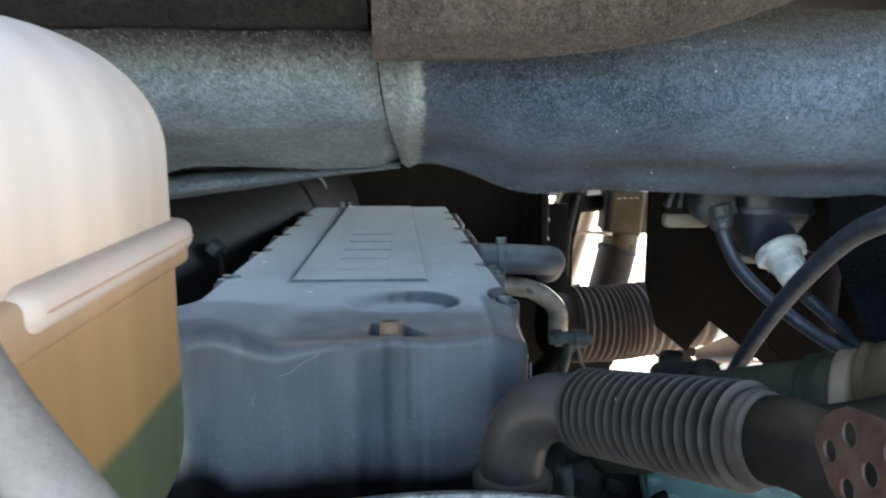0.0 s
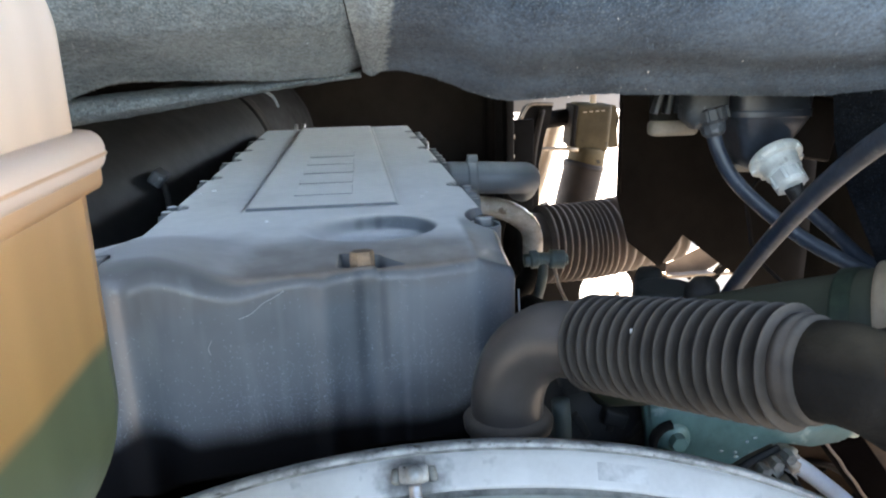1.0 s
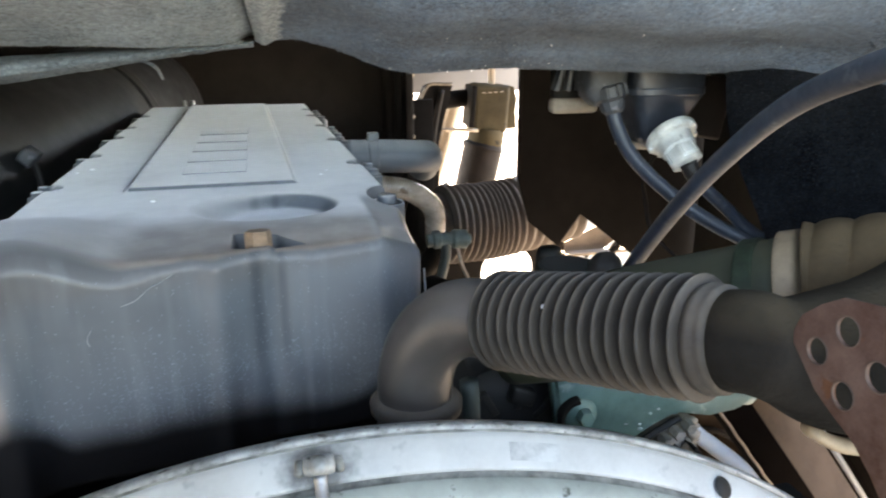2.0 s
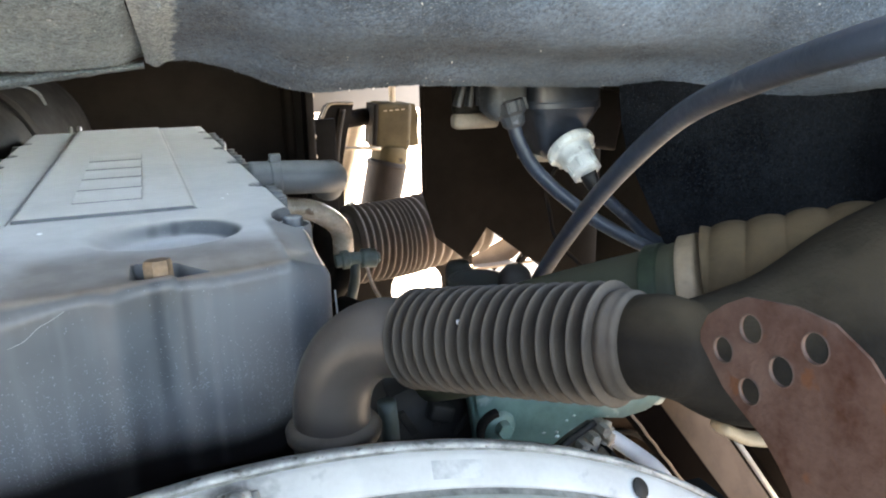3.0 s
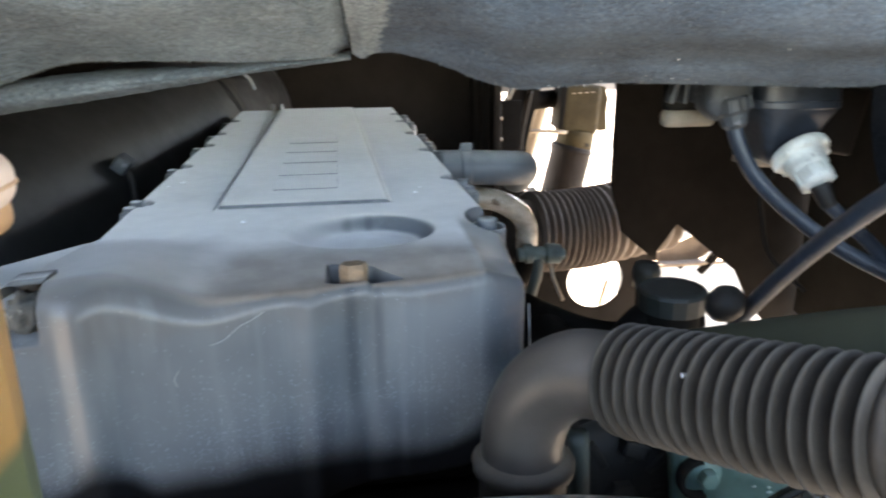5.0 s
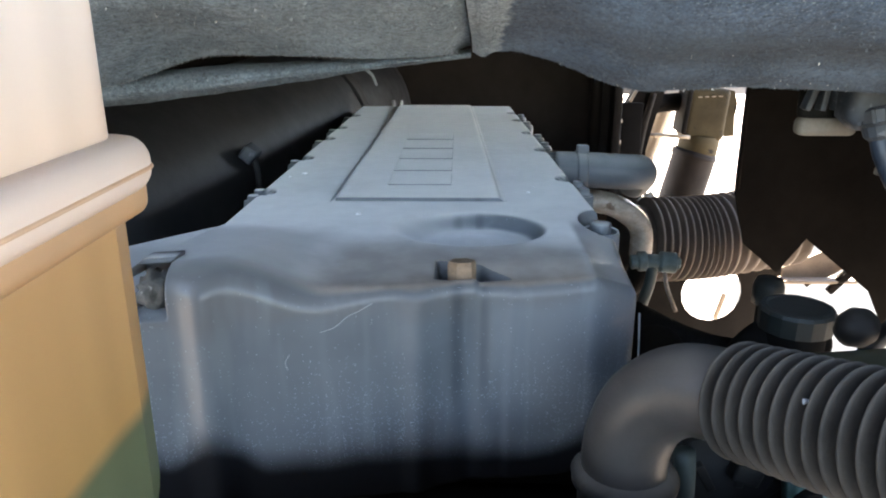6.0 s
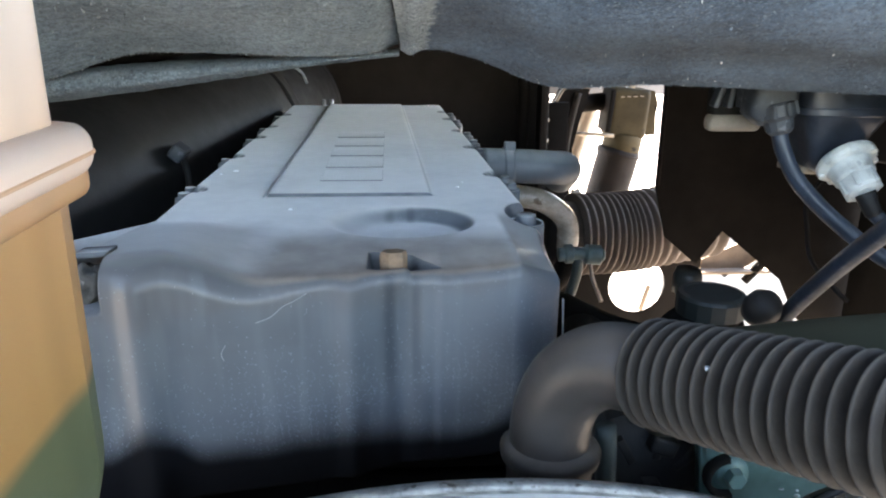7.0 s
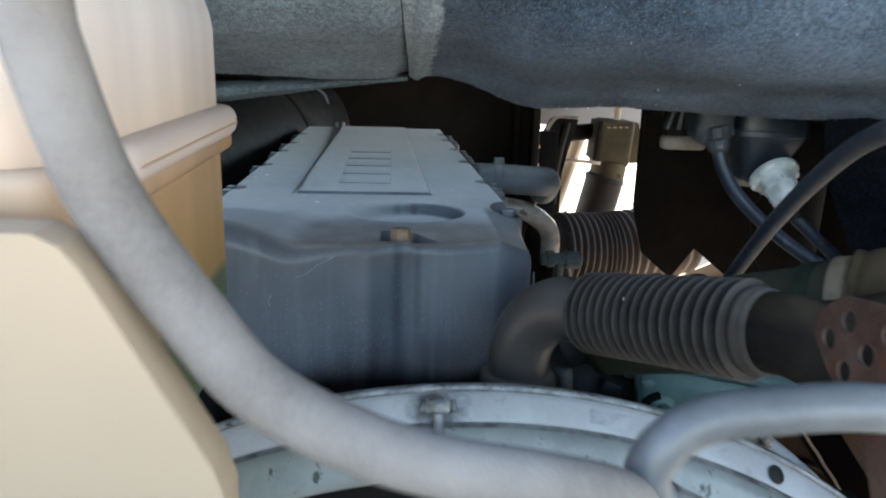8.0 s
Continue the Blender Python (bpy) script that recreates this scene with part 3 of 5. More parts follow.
        data.materials.append(M[mat_name])
        ob = new(name, data)
        ob.parent = mat
        ob.matrix_parent_inverse = mat.matrix_world.inverted()
        tagged(ob, label, kind="stuff")

    fibres(20000, 0.06, 1.0, False, 5, "fibre", "fibre_nap", "pale loose felt hairs")
    fibres(12000, -0.6, 0.03, True, 6, "fibre_pale", "fibre_nap", "pale loose felt hairs")
    fibres(170, 0.09, 1.0, False, 7, "lint", "lint", "white specks of lint", 2.2)
    fibres(90, -0.6, 0.03, True, 8, "lint", "lint", "white specks of lint", 2.2)

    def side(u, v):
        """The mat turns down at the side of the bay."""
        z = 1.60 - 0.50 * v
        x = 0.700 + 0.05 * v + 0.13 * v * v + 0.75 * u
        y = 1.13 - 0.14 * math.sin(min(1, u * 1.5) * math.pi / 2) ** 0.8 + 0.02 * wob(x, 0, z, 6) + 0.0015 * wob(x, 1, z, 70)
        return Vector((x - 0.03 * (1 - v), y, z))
    # shade of the turned-down side comes from the darker felt colour
    part("side_pad", sheet(side, 160, 110), "felt_side_shade", mat, "felt turning down the side of the bay, shade in its dark colour")


FACE = Matrix(((1, 0, 0, 0), (0, 0, 1, 0), (0, 1, 0, 0), (0, 0, 0, 1)))


def aimed(at, way):
    """A pose at a point whose z axis looks along way."""
    return Matrix.Translation(at) @ Vector(way).to_track_quat("Z", "Y").to_matrix().to_4x4()


# ---- engine top ----
CY0, CY1, CZ = 0.955, 2.31, 1.347


def cover_x(u, y):
    """Across the cover: u from -1 (left edge) to 1 (right edge)."""
    k = (y - 1.15) / 1.13
    left = -0.262 + 0.022 * k
    right = 0.216 - 0.040 * k
    return (left + right) / 2 + u * (right - left) / 2


RIGHT_BOLTS = (1.395, 1.645, 1.85, 2.04, 2.17)
LEFT_BOLTS = (1.30, 1.56, 1.77, 1.92, 2.12)


def skew(x):
    """The front runs aslant: its left end stands nearer than its right end."""
    return -0.22 * max(0, 0.16 - x)


def hump_back(x):
    """Where the raised front corner begins, seen from above."""
    return 1.132 - 1.1 * max(0, x + 0.215) ** 1.35


def top_relief(x, y):
    h = 0.0
    d = math.hypot((x - 0.044) / 0.092, (y - 1.120) / 0.072)
    h -= 0.019 * (1 - smooth01(d, 0.46 + 0.30 * smooth01(x, -0.02, 0.10), 1.04)) - 0.006 * (1 - smooth01(d, 0.0, 0.62))
    # the right ledge lies a little lower
    h -= 0.005 * smooth01(x, 0.083, 0.086) * smooth01(y, 1.01, 0.955)
    # raised shoulder at the left front corner
    back = hump_back(x)
    if y < back:
        h += 0.036 * smooth01(x, -0.088, -0.188) * min(1, (back - y) / (back - 0.885)) ** 0.85 * (1 - 0.12 * smooth01(x, -0.19, -0.24))
    # pocket of the rusty bolt with a pointed slot, and the dirt ledge beside it
    if 0.0 < x < 0.09:
        slot = 0.027 * min(1, max(0, 1 - (x - 0.052) / 0.034)) ** 0.8
        side_ = min(slot - abs(y - (0.967 - 0.25 * (x - 0.018))), y - (CY0 + skew(x) + 0.014), x - 0.009)
        h -= (0.040 - 0.026 * smooth01(x, 0.052, 0.060)) * smooth01(side_, -0.001, 0.005)
    h -= 0.004 * smooth01(x, 0.046, 0.052) * smooth01(x, 0.086, 0.083) * smooth01(y, 1.0, 0.96)
    # right front corner is cut away
    h -= 0.55 * max(0, x - 0.168) * smooth01(y, 1.17, 0.985)
    # recess round the grey corner bolt
    e = math.hypot((x - 0.215) / 0.036, (y - 1.155) / 0.055)
    h -= 0.018 * (1 - smooth01(e, 0.82, 1.0))
    # teardrop recesses at the flange bolts
    for side, bolts in ((1, RIGHT_BOLTS), (-1, LEFT_BOLTS)):
        for yb in bolts:
            if abs(y - yb) < 0.04:
                xe = cover_x(side, yb)
                q = math.hypot((x - xe) / 0.030, (y - yb) / 0.024)
                h -= 0.009 * (1 - smooth01(q, 0.7, 1.0))
    k = (y - 1.25) / 1.0
    if -0.138 + 0.006 * k < x < 0.090 - 0.024 * k and y > 1.254:
        h -= 0.010
    h += 0.0004 * wob(x, y, 0, 9) + 0.00015 * wob(x, y, 5, 40)
    return h


def low_edge(x):
    """Height of the ragged lower edge of the front face."""
    return 1.128 + 0.002 * math.sin(x * 31) + 0.030 * smooth01(x, 0.14, 0.20)


def corner_cut(x):
    """How far the front's right corner is cut back."""
    return 0.475 * (x - 0.172 + math.sqrt((x - 0.172) ** 2 + 0.00006))


def front_relief(x, z):
    away = smooth01(z, 1.344, 1.300)
    g = (0.010 * bell(x, -0.196, 0.016) * smooth01(z, 1.40, 1.35) + 0.0065 * bell(x, -0.008, 0.013) * smooth01(z, 1.365, 1.33))
    v = smooth01(z, 1.13, 1.33)
    g -= (0.004 + 0.009 * v) * bell(x, 0.040, 0.012 + 0.009 * v) * away
    g += 0.0025 * smooth01(x, 0.074, 0.084) * smooth01(x, 0.176, 0.160)
    g -= 0.0006 * smooth01(z, 1.290 + 0.004 * math.sin(x * 14), 1.284 + 0.004 * math.sin(x * 14))
    g -= 0.0015 * smooth01(x, -0.212, -0.228)
    g -= 0.13 * smooth01(z, low_edge(x) - 0.002, low_edge(x) - 0.03)
    g += 0.0006 * wob(x, z, 3, 5) + 0.0002 * wob(x, z, 8, 30)
    return g


def cover_body():
    r = 0.013
    rows = [("t", CY1 + (1.25 - CY1) * k / 190) for k in range(190)] + [("t", 1.25 + (CY0 + r - 1.25) * k / 150) for k in range(151)] + [("a", k / 10 * math.pi / 2) for k in range(1, 10)] + [("f", k / 130) for k in range(131)]
    nu = 230
    bm = bmesh.new()
    grid = []
    floor_z = 1.336
    for kind, s in rows:
        line = []
        for j in range(nu + 1):
            u = -1 + 2 * j / nu
            u = math.copysign(abs(u) ** 0.85, u)
            y = s if kind == "t" else CY0 + r if kind == "a" else CY0
            x = cover_x(u, max(y, CY0 + 0.001))
            rr = r + 0.015 * smooth01(x, -0.03, -0.13)
            lean = skew(x) * smooth01(y, 1.22, CY0 + r)
            y_top = CY0 + rr + lean
            edge = 0.014 * (1 - math.sqrt(max(0, 1 - max(0, (abs(u) - 0.95) / 0.05) ** 2)))
            if kind == "t":
                back = s + lean + (rr - r) * smooth01(s, 1.22, CY0 + r)
                p = Vector((x, back, CZ + top_relief(x, back) - edge))
            elif kind == "a":
                f = s / (math.pi / 2)
                n = Vector((0, -math.sin(s), math.cos(s)))
                top = top_relief(x, y_top) - edge
                front = front_relief(x, CZ - rr + top) - edge
                p = Vector((x, y_top - front * f, CZ - rr + top)) + n * rr
            else:
                z0 = CZ - rr + top_relief(x, y_top) - edge
                z = z0 + (CZ - r - 0.42 - z0) * s
                p = Vector((x, CY0 + lean - front_relief(x, z) + edge, z))
            # open pocket at the left front corner
            if kind != "t" and x < -0.2275 and p.z > floor_z:
                p.y = y_top + 0.036 + 0.002 * wob(x, p.z, 2, 60)
            p.y += corner_cut(x) * smooth01(p.y, 1.12, 0.99) if x > 0.1 else 0
            line.append(bm.verts.new(p))
        grid.append(line)
    for a, b in zip(grid, grid[1:]):
        for j in range(nu):
            bm.faces.new((a[j], a[j + 1], b[j + 1], b[j]))
    return bm


def edge_bolt(cover, x, y, z, r=0.010, mat="cover_plain"):
    bm = lathe([(0, 0), (r * 1.6, 0), (r * 1.6, 0.002), (r, 0.003), (r, 0.009), (r * 0.85, 0.010), (0, 0.010)], pose(x, y, z), 14)
    part("bolt", bm, mat, cover)


def valve_cover():
    c = thing("valve_cover", (-0.02, 1.6, 1.1), "long dusty grey engine valve cover with bolted edges", "engine cover")
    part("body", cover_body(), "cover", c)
    for side, name in ((-1, "left_skirt"), (1, "right_skirt")):
        def skirt(u, v, side=side):
            start = CY0 + 0.03 if side > 0 else CY0 - 0.085
            y = start + (CY1 - start) * u
            x = cover_x(side, y)
            y2 = y + corner_cut(x) * smooth01(y, 1.12, 0.99) if side > 0 else y
            top = CZ - 0.014 + top_relief(x, y) if side > 0 or y > 0.93 else 1.334
            return Vector((x + side * 0.0008 * v, y2, top - (top - CZ + 0.344) * v))
        part(name, sheet(skirt, 90, 6), "cover", c)

    steps = [(0.0, 0.0006), (0.003, 0.0002), (0.0045, -0.0026), (0.0065, -0.0026), (0.008, 0.0035), (0.010, 0.0052), (0.0135, 0.0056), (0.024, 0.0056)]
    plain = [(0.0, 0.0005), (0.004, 0.0002), (0.008, 0.0022), (0.011, 0.0050), (0.015, 0.0068), (0.019, 0.0064), (0.024, 0.0056), (0.032, 0.0056)]
    bm = bmesh.new()
    rows = []
    for iy in range(len(steps) + 60):
        dy, hy = steps[iy] if iy < len(steps) else (0.024 + (CY1 - 0.02 - 1.264) * (iy - len(steps) + 1) / 60, 0.0056)
        y = 1.240 + dy
        k = (y - 1.25) / 1.0
        x0, x1 = -0.145 + 0.006 * k, 0.097 - 0.024 * k
        cols = [(x0 + d, h) for d, h in steps] + [(x0 + 0.024 + (x1 - x0 - 0.048) * q / 12, 0.0056) for q in range(1, 12)] + [(x1 - d, h) for d, h in plain[::-1]]
        rows.append([bm.verts.new((x, y, CZ + (min(h, hy) if min(h, hy) < 0 or iy >= len(steps) or abs(x - (x0 + x1) / 2) < (x1 - x0) / 2 - dy else h))) for x, h in cols])
    for p, q in zip(rows, rows[1:]):
        for j in range(len(p) - 1):
            bm.faces.new((p[j], p[j + 1], q[j + 1], q[j]))
    part("raised_panel", bm, "cover", c, "raised dusty centre panel with a groove round it")
    # low embossed tiles where the maker's mark stands
    for k in range(5):
        y0, y1 = 1.322 + 0.100 * k, 1.322 + 0.100 * k + 0.074
        part("emblem_tile", box((0.092, y1 - y0, 0.0044), pose(-0.026, (y0 + y1) / 2, CZ + 0.0047), 0.0008, None, 2), "cover", c, "plain low embossed tile")

    # thin dusty shelf of the block beside the raised corner
    wing = [(-0.250, 1.190), (-0.284, 1.166), (-0.350, 1.093), (-0.44, 1.00), (-0.42, 0.94), (-0.258, 0.94)]
    part("side_wing", plate(wing, [], 0.020, pose(0, 0, 1.312)), "cover", c, "flared front corner of the cover", False)
    # flange bolts along both edges
    for y in LEFT_BOLTS + (1.335,):
        x = cover_x(-1, y)
        part("boss", lathe([(0.014, -0.05), (0.014, 0), (0.012, 0.002), (0, 0.002)], pose(x - 0.006, y, CZ - 0.017), 16), "cover", c)
        edge_bolt(c, x - 0.006, y, CZ - 0.015, 0.0085, "cover")
    for y in RIGHT_BOLTS + (1.345, 1.75):
        x = cover_x(1, y)
        part("boss", lathe([(0.015, -0.07), (0.015, 0), (0.013, 0.002), (0, 0.002)], pose(x + 0.008, y, CZ - 0.016), 16), "cover", c)
        edge_bolt(c, x + 0.008, y, CZ - 0.014, 0.0085, "cover_plain")
    # three large bolts in their pockets
    part("boss", lathe([(0.024, -0.20), (0.024, -0.005), (0.0225, -0.001), (0.020, -0.003), (0.019, -0.008), (0, -0.008)], pose(0.205, 1.146, CZ - 0.009), 28), "cover", c)
    part("bolt", hexagon(0.0135, 0.020, pose(0.205, 1.145, CZ - 0.020)), "cover_plain", c, "grey hexagon bolt")
    bm = hexagon(0.0145, 0.026, pose(0.035, 0.962, CZ - 0.015, -6, 0, 10))
    lathe([(0.0135, 0), (0.018, 0), (0.018, 0.003), (0.0135, 0.004)], pose(0.035, 0.962, CZ - 0.015, -6), 20, bm)
    part("bolt", bm, "rust_bolt", c, "rusty hexagon bolt", False)
    def lump(u, v):
        a, b = u * 2 * math.pi, (v - 0.5) * math.pi
        d = Vector((math.cos(a) * math.cos(b), math.sin(a) * math.cos(b), math.sin(b)))
        k = 1 + 0.35 * wob(d.x, d.y, d.z, 2.3) + 0.12 * wob(d.x, d.y, d.z, 6)
        return Vector((-0.247 + 0.018 * d.x * k, 0.905 + 0.017 * d.y * k, 1.347 + 0.020 * d.z * k))
    part("boss", sheet(lump, 28, 16), "niche_cast", c, "pale rough casting in the corner pocket")
    # pale strip painted in where light grazes the flange edge
    part("lit_edge_strip", sweep([(0.2255, 1.008, 1.285), (0.2258, 0.998, 1.22), (0.2258, 0.998, 1.10)], 0.0011, 30, 8), "lip_metal", c, "thin pale strip, the lit flange edge put into its colour")
    for pts in ([(-0.1258, 1.2892), (-0.1301, 1.2806), (-0.1284, 1.2732)], [(-0.0972, 1.309), (-0.084, 1.3132), (-0.0716, 1.3231), (-0.0626, 1.3269), (-0.0491, 1.334)]):
        part("scratch", sweep([(x, CY0 + skew(x) - front_relief(x, z) - 0.0002, z) for x, z in pts], 0.00035, 16, 6), "scratch", c, "thin pale scratch")
    for x, y, r in ((-0.215, 1.426, 0.0055), (-0.233, 1.40, 0.0025), (-0.097, 1.179, 0.004), (0.13, 1.30, 0.003), (0.14, 1.33, 0.002)):
        part("paint_fleck", lathe([(r, -0.001), (r * 0.8, 0.001), (0, 0.0012)], pose(x, y, CZ + top_relief(x, y) + 0.0004), 7), "fleck", c, "white paint fleck")
    for x in (-0.149, -0.128):
        part("stud", lathe([(0.006, -0.02), (0.006, 0.018), (0.004, 0.021), (0, 0.021)], pose(x, 2.305, CZ - 0.004), 10), "steel", c, "short steel stud")
    part("rear_wall", box((0.41, 0.01, 0.4), pose(-0.032, CY1 + 0.004, 1.14), 0.003), "cover", c)


# ---- fan ring ----
RING_X, RING_R, RING_TOP = 0.102, 0.762, 1.248


def fan_ring():
    f = thing("fan_shroud_ring", (RING_X, 0.70, 0.62), "round white-painted fan shroud ring with dirt and scuffs", "fan shroud")
    m = pose(RING_X, 0, RING_TOP - RING_R) @ Matrix(((1, 0, 0, 0), (0, 0, 1, 0), (0, 1, 0, 0), (0, 0, 0, 1)))
    arc = (radians(20), radians(160))
    R = RING_R
    part("lip", lathe([(R - 0.006, 0.735), (R - 0.002, 0.731), (R + 0.0005, 0.724), (R + 0.0005, 0.719), (R - 0.002, 0.7165), (R - 0.005, 0.7185)], m, 160, None, *arc), "lip_metal", f, "worn dirty metal lip")
    part("lip_line", lathe([(R - 0.0035, 0.7190), (R - 0.0052, 0.7152), (R - 0.0060, 0.7166)], m, 160, None, *arc), "groove_dirt", f, "dirt line under the lip")
    part("band", lathe([(R - 0.004, 0.721), (R - 0.0055, 0.7135), (R - 0.008, 0.709), (R - 0.024, 0.693), (R - 0.027, 0.691), (R - 0.027, 0.696)], m, 160, None, *arc), "white_metal", f)
    part("groove", lathe([(R - 0.026, 0.699), (R - 0.030, 0.697), (R - 0.032, 0.689), (R - 0.034, 0.685)], m, 160, None, *arc), "groove_dirt", f, "dirty groove")
    part("inner_band", lathe([(R - 0.031, 0.687), (R - 0.033, 0.681), (R - 0.040, 0.675), (R - 0.060, 0.663), (R - 0.070, 0.659), (R - 0.074, 0.663), (R - 0.074, 0.72)], m, 160, None, *arc), "stained", f, "stained inner band with dark flecks")
    for x0, x1 in ((0.232, 0.279),):
        a0, a1 = math.acos((x1 - RING_X) / (R - 0.014)), math.acos((x0 - RING_X) / (R - 0.014))
        part("label_mark", lathe([(R - 0.0093, 0.7078), (R - 0.0205, 0.6964)], m @ Matrix.Translation((0, 0, -0.0006)), 10, None, a0, a1), "label_grey", f, "faded grey label mark")
    # disc added across the open ring so no light passes to the cover
    part("ring_light_block", lathe([(R - 0.072, 0.725), (R - 0.2, 0.735), (0, 0.735)], m, 100), "near_black", f, "near-black disc added across the dark opening behind the ring")
    # the clamp that holds band and bowl together
    a = math.atan2(1.24 - (RING_TOP - R), 0.071 - RING_X)
    def on(r, y):
        return Vector((RING_X + r * math.cos(a), y, RING_TOP - R + r * math.sin(a)))
    clamp = part("clamp", box((0.026, 0.014, 0.016), Matrix.Translation(on(R - 0.012, 0.699)) @ pose(0, 0, 0, -45, 0, 0), 0.005), "clamp_dirty", f, "dirty riveted clamp")
    for s in (-1, 1):
        part("tab", box((0.007, 0.011, 0.013), Matrix.Translation(on(R - 0.012, 0.6985) + Vector((s * 0.0155, 0, -0.001))) @ pose(0, 0, 0, -45, 0, 12 * s), 0.003), "groove_dirt", clamp, "dirty clamp tab")
    part("rivet", lathe([(0.009, 0), (0.008, 0.005), (0.004, 0.008), (0, 0.008)], Matrix.Translation(on(R - 0.010, 0.695)) @ pose(0, 0, 0, 45), 16), "clamp_dirty", clamp)
    part("rod", sweep([on(R - 0.016, 0.691), on(R - 0.026, 0.684), on(R - 0.038, 0.671)], 0.0055, 8, 12), "steel", clamp)
    b = math.atan2(0.661, 0.342)
    q = Vector((RING_X + (R - 0.0155) * math.cos(b), 0.7005, RING_TOP - R + (R - 0.0155) * math.sin(b)))
    # flat black disc: the shade inside the bolt hole is painted, not cut
    part("hole", lathe([(0.0105, 0.0005), (0.0095, 0.0015), (0, 0.001)], aimed(q + Vector((math.cos(b), -1, math.sin(b))) * 0.0006, (math.cos(b), -1, math.sin(b))), 24), "black", f, "black disc in place of the shaded bolt hole")


# ---- coolant tank ----
def plastic(name, color, trans, rough=0.35):
    m = bpy.data.materials.new(name)
    m.use_nodes = True
    n, l = m.node_tree.nodes, m.node_tree.links
    p = n["Principled BSDF"]
    t = n.new("ShaderNodeTexNoise")
    t.inputs["Scale"].default_value = 9
    geo = n.new("ShaderNodeNewGeometry")
    l.new(geo.outputs["Position"], t.inputs["Vector"])
    mx = n.new("ShaderNodeMix")
    mx.data_type = "RGBA"
    mx.inputs[6].default_value = (*color, 1)
    mx.inputs[7].default_value = (*(min(1, c * 1.15) for c in color), 1)
    l.new(t.outputs["Fac"], mx.inputs[0])
    tr = n.new("ShaderNodeBsdfTranslucent")
    l.new(mx.outputs[2], tr.inputs["Color"])
    l.new(mx.outputs[2], p.inputs["Base Color"])
    p.inputs["Roughness"].default_value = rough
    ms = n.new("ShaderNodeMixShader")
    ms.inputs[0].default_value = trans
    l.new(p.outputs[0], ms.inputs[1])
    l.new(tr.outputs[0], ms.inputs[2])
    l.new(ms.outputs[0], n["Material Output"].inputs["Surface"])
    M[name] = m


def tank_plastic():
    """Milky plastic, amber where coolant has stained it, green where the coolant stands behind the wall; whitest at the
    top, with light put into the colour.
    """
    plastic("tank_wall", (0.8, 0.72, 0.6), 0.55, 0.28)
    m = M["tank_wall"]
    n, l = m.node_tree.nodes, m.node_tree.links
    geo = n.new("ShaderNodeNewGeometry")
    sep = n.new("ShaderNodeSeparateXYZ")
    l.new(geo.outputs["Position"], sep.inputs[0])
    t = n.new("ShaderNodeTexNoise")
    t.inputs["Scale"].default_value, t.inputs["Detail"].default_value = 7.0, 3.0
    l.new(geo.outputs["Position"], t.inputs["Vector"])
    k = n.new("ShaderNodeMath")
    k.operation = "MULTIPLY_ADD"
    k.inputs[1].default_value, k.inputs[2].default_value = 0.014, -0.007
    l.new(t.outputs["Fac"], k.inputs[0])
    z = n.new("ShaderNodeMath")
    l.new(sep.outputs["Z"], z.inputs[0])
    l.new(k.outputs[0], z.inputs[1])
    r = n.new("ShaderNodeMapRange")
    r.inputs["From Min"].default_value, r.inputs["From Max"].default_value = 1.26, 1.68
    l.new(z.outputs[0], r.inputs["Value"])
    ramp = n.new("ShaderNodeValToRGB")
    e = ramp.color_ramp.elements
    e[0].position, e[0].color = 0.0, (0.16, 0.21, 0.14, 1)
    # top of the ramp whitened for the light that falls on the upper half
    e[1].position, e[1].color = 1.0, (0.93, 0.92, 0.90, 1)
    for pos, col in ((0.405, (0.15, 0.19, 0.115, 1)), (0.425, (0.56, 0.352, 0.148, 1)), (0.60, (0.63, 0.405, 0.203, 1)), (0.69, (0.78, 0.64, 0.51, 1)), (0.82, (0.86, 0.80, 0.74, 1))):
        q = e.new(pos)
        q.color = col
    l.new(r.outputs["Result"], ramp.inputs[0])
    mp = n.new("ShaderNodeMapping")
    mp.inputs["Scale"].default_value = (30, 30, 1.5)
    l.new(geo.outputs["Position"], mp.inputs["Vector"])
    st = n.new("ShaderNodeTexNoise")
    st.inputs["Scale"].default_value, st.inputs["Detail"].default_value = 1.0, 1.0
    l.new(mp.outputs[0], st.inputs["Vector"])
    sr = n.new("ShaderNodeMapRange")
    for k_, v_ in (("From Min", 0.3), ("From Max", 0.7), ("To Min", 0.90), ("To Max", 1.04)):
        sr.inputs[k_].default_value = v_
    l.new(st.outputs["Fac"], sr.inputs["Value"])
    sc = n.new("ShaderNodeVectorMath")
    sc.operation = "SCALE"
    l.new(ramp.outputs[0], sc.inputs[0])
    l.new(sr.outputs["Result"], sc.inputs["Scale"])
    for name in ("Principled BSDF", "Translucent BSDF"):
        s_ = n[name].inputs["Base Color" if name[0] == "P" else "Color"]
        for k_ in list(s_.links):
            l.remove(k_)
        l.new(sc.outputs[0], s_)


tank_plastic()
plastic("tank_white", (0.78, 0.70, 0.64), 0.5)
plastic("cream", (0.44, 0.36, 0.265), 0.4)


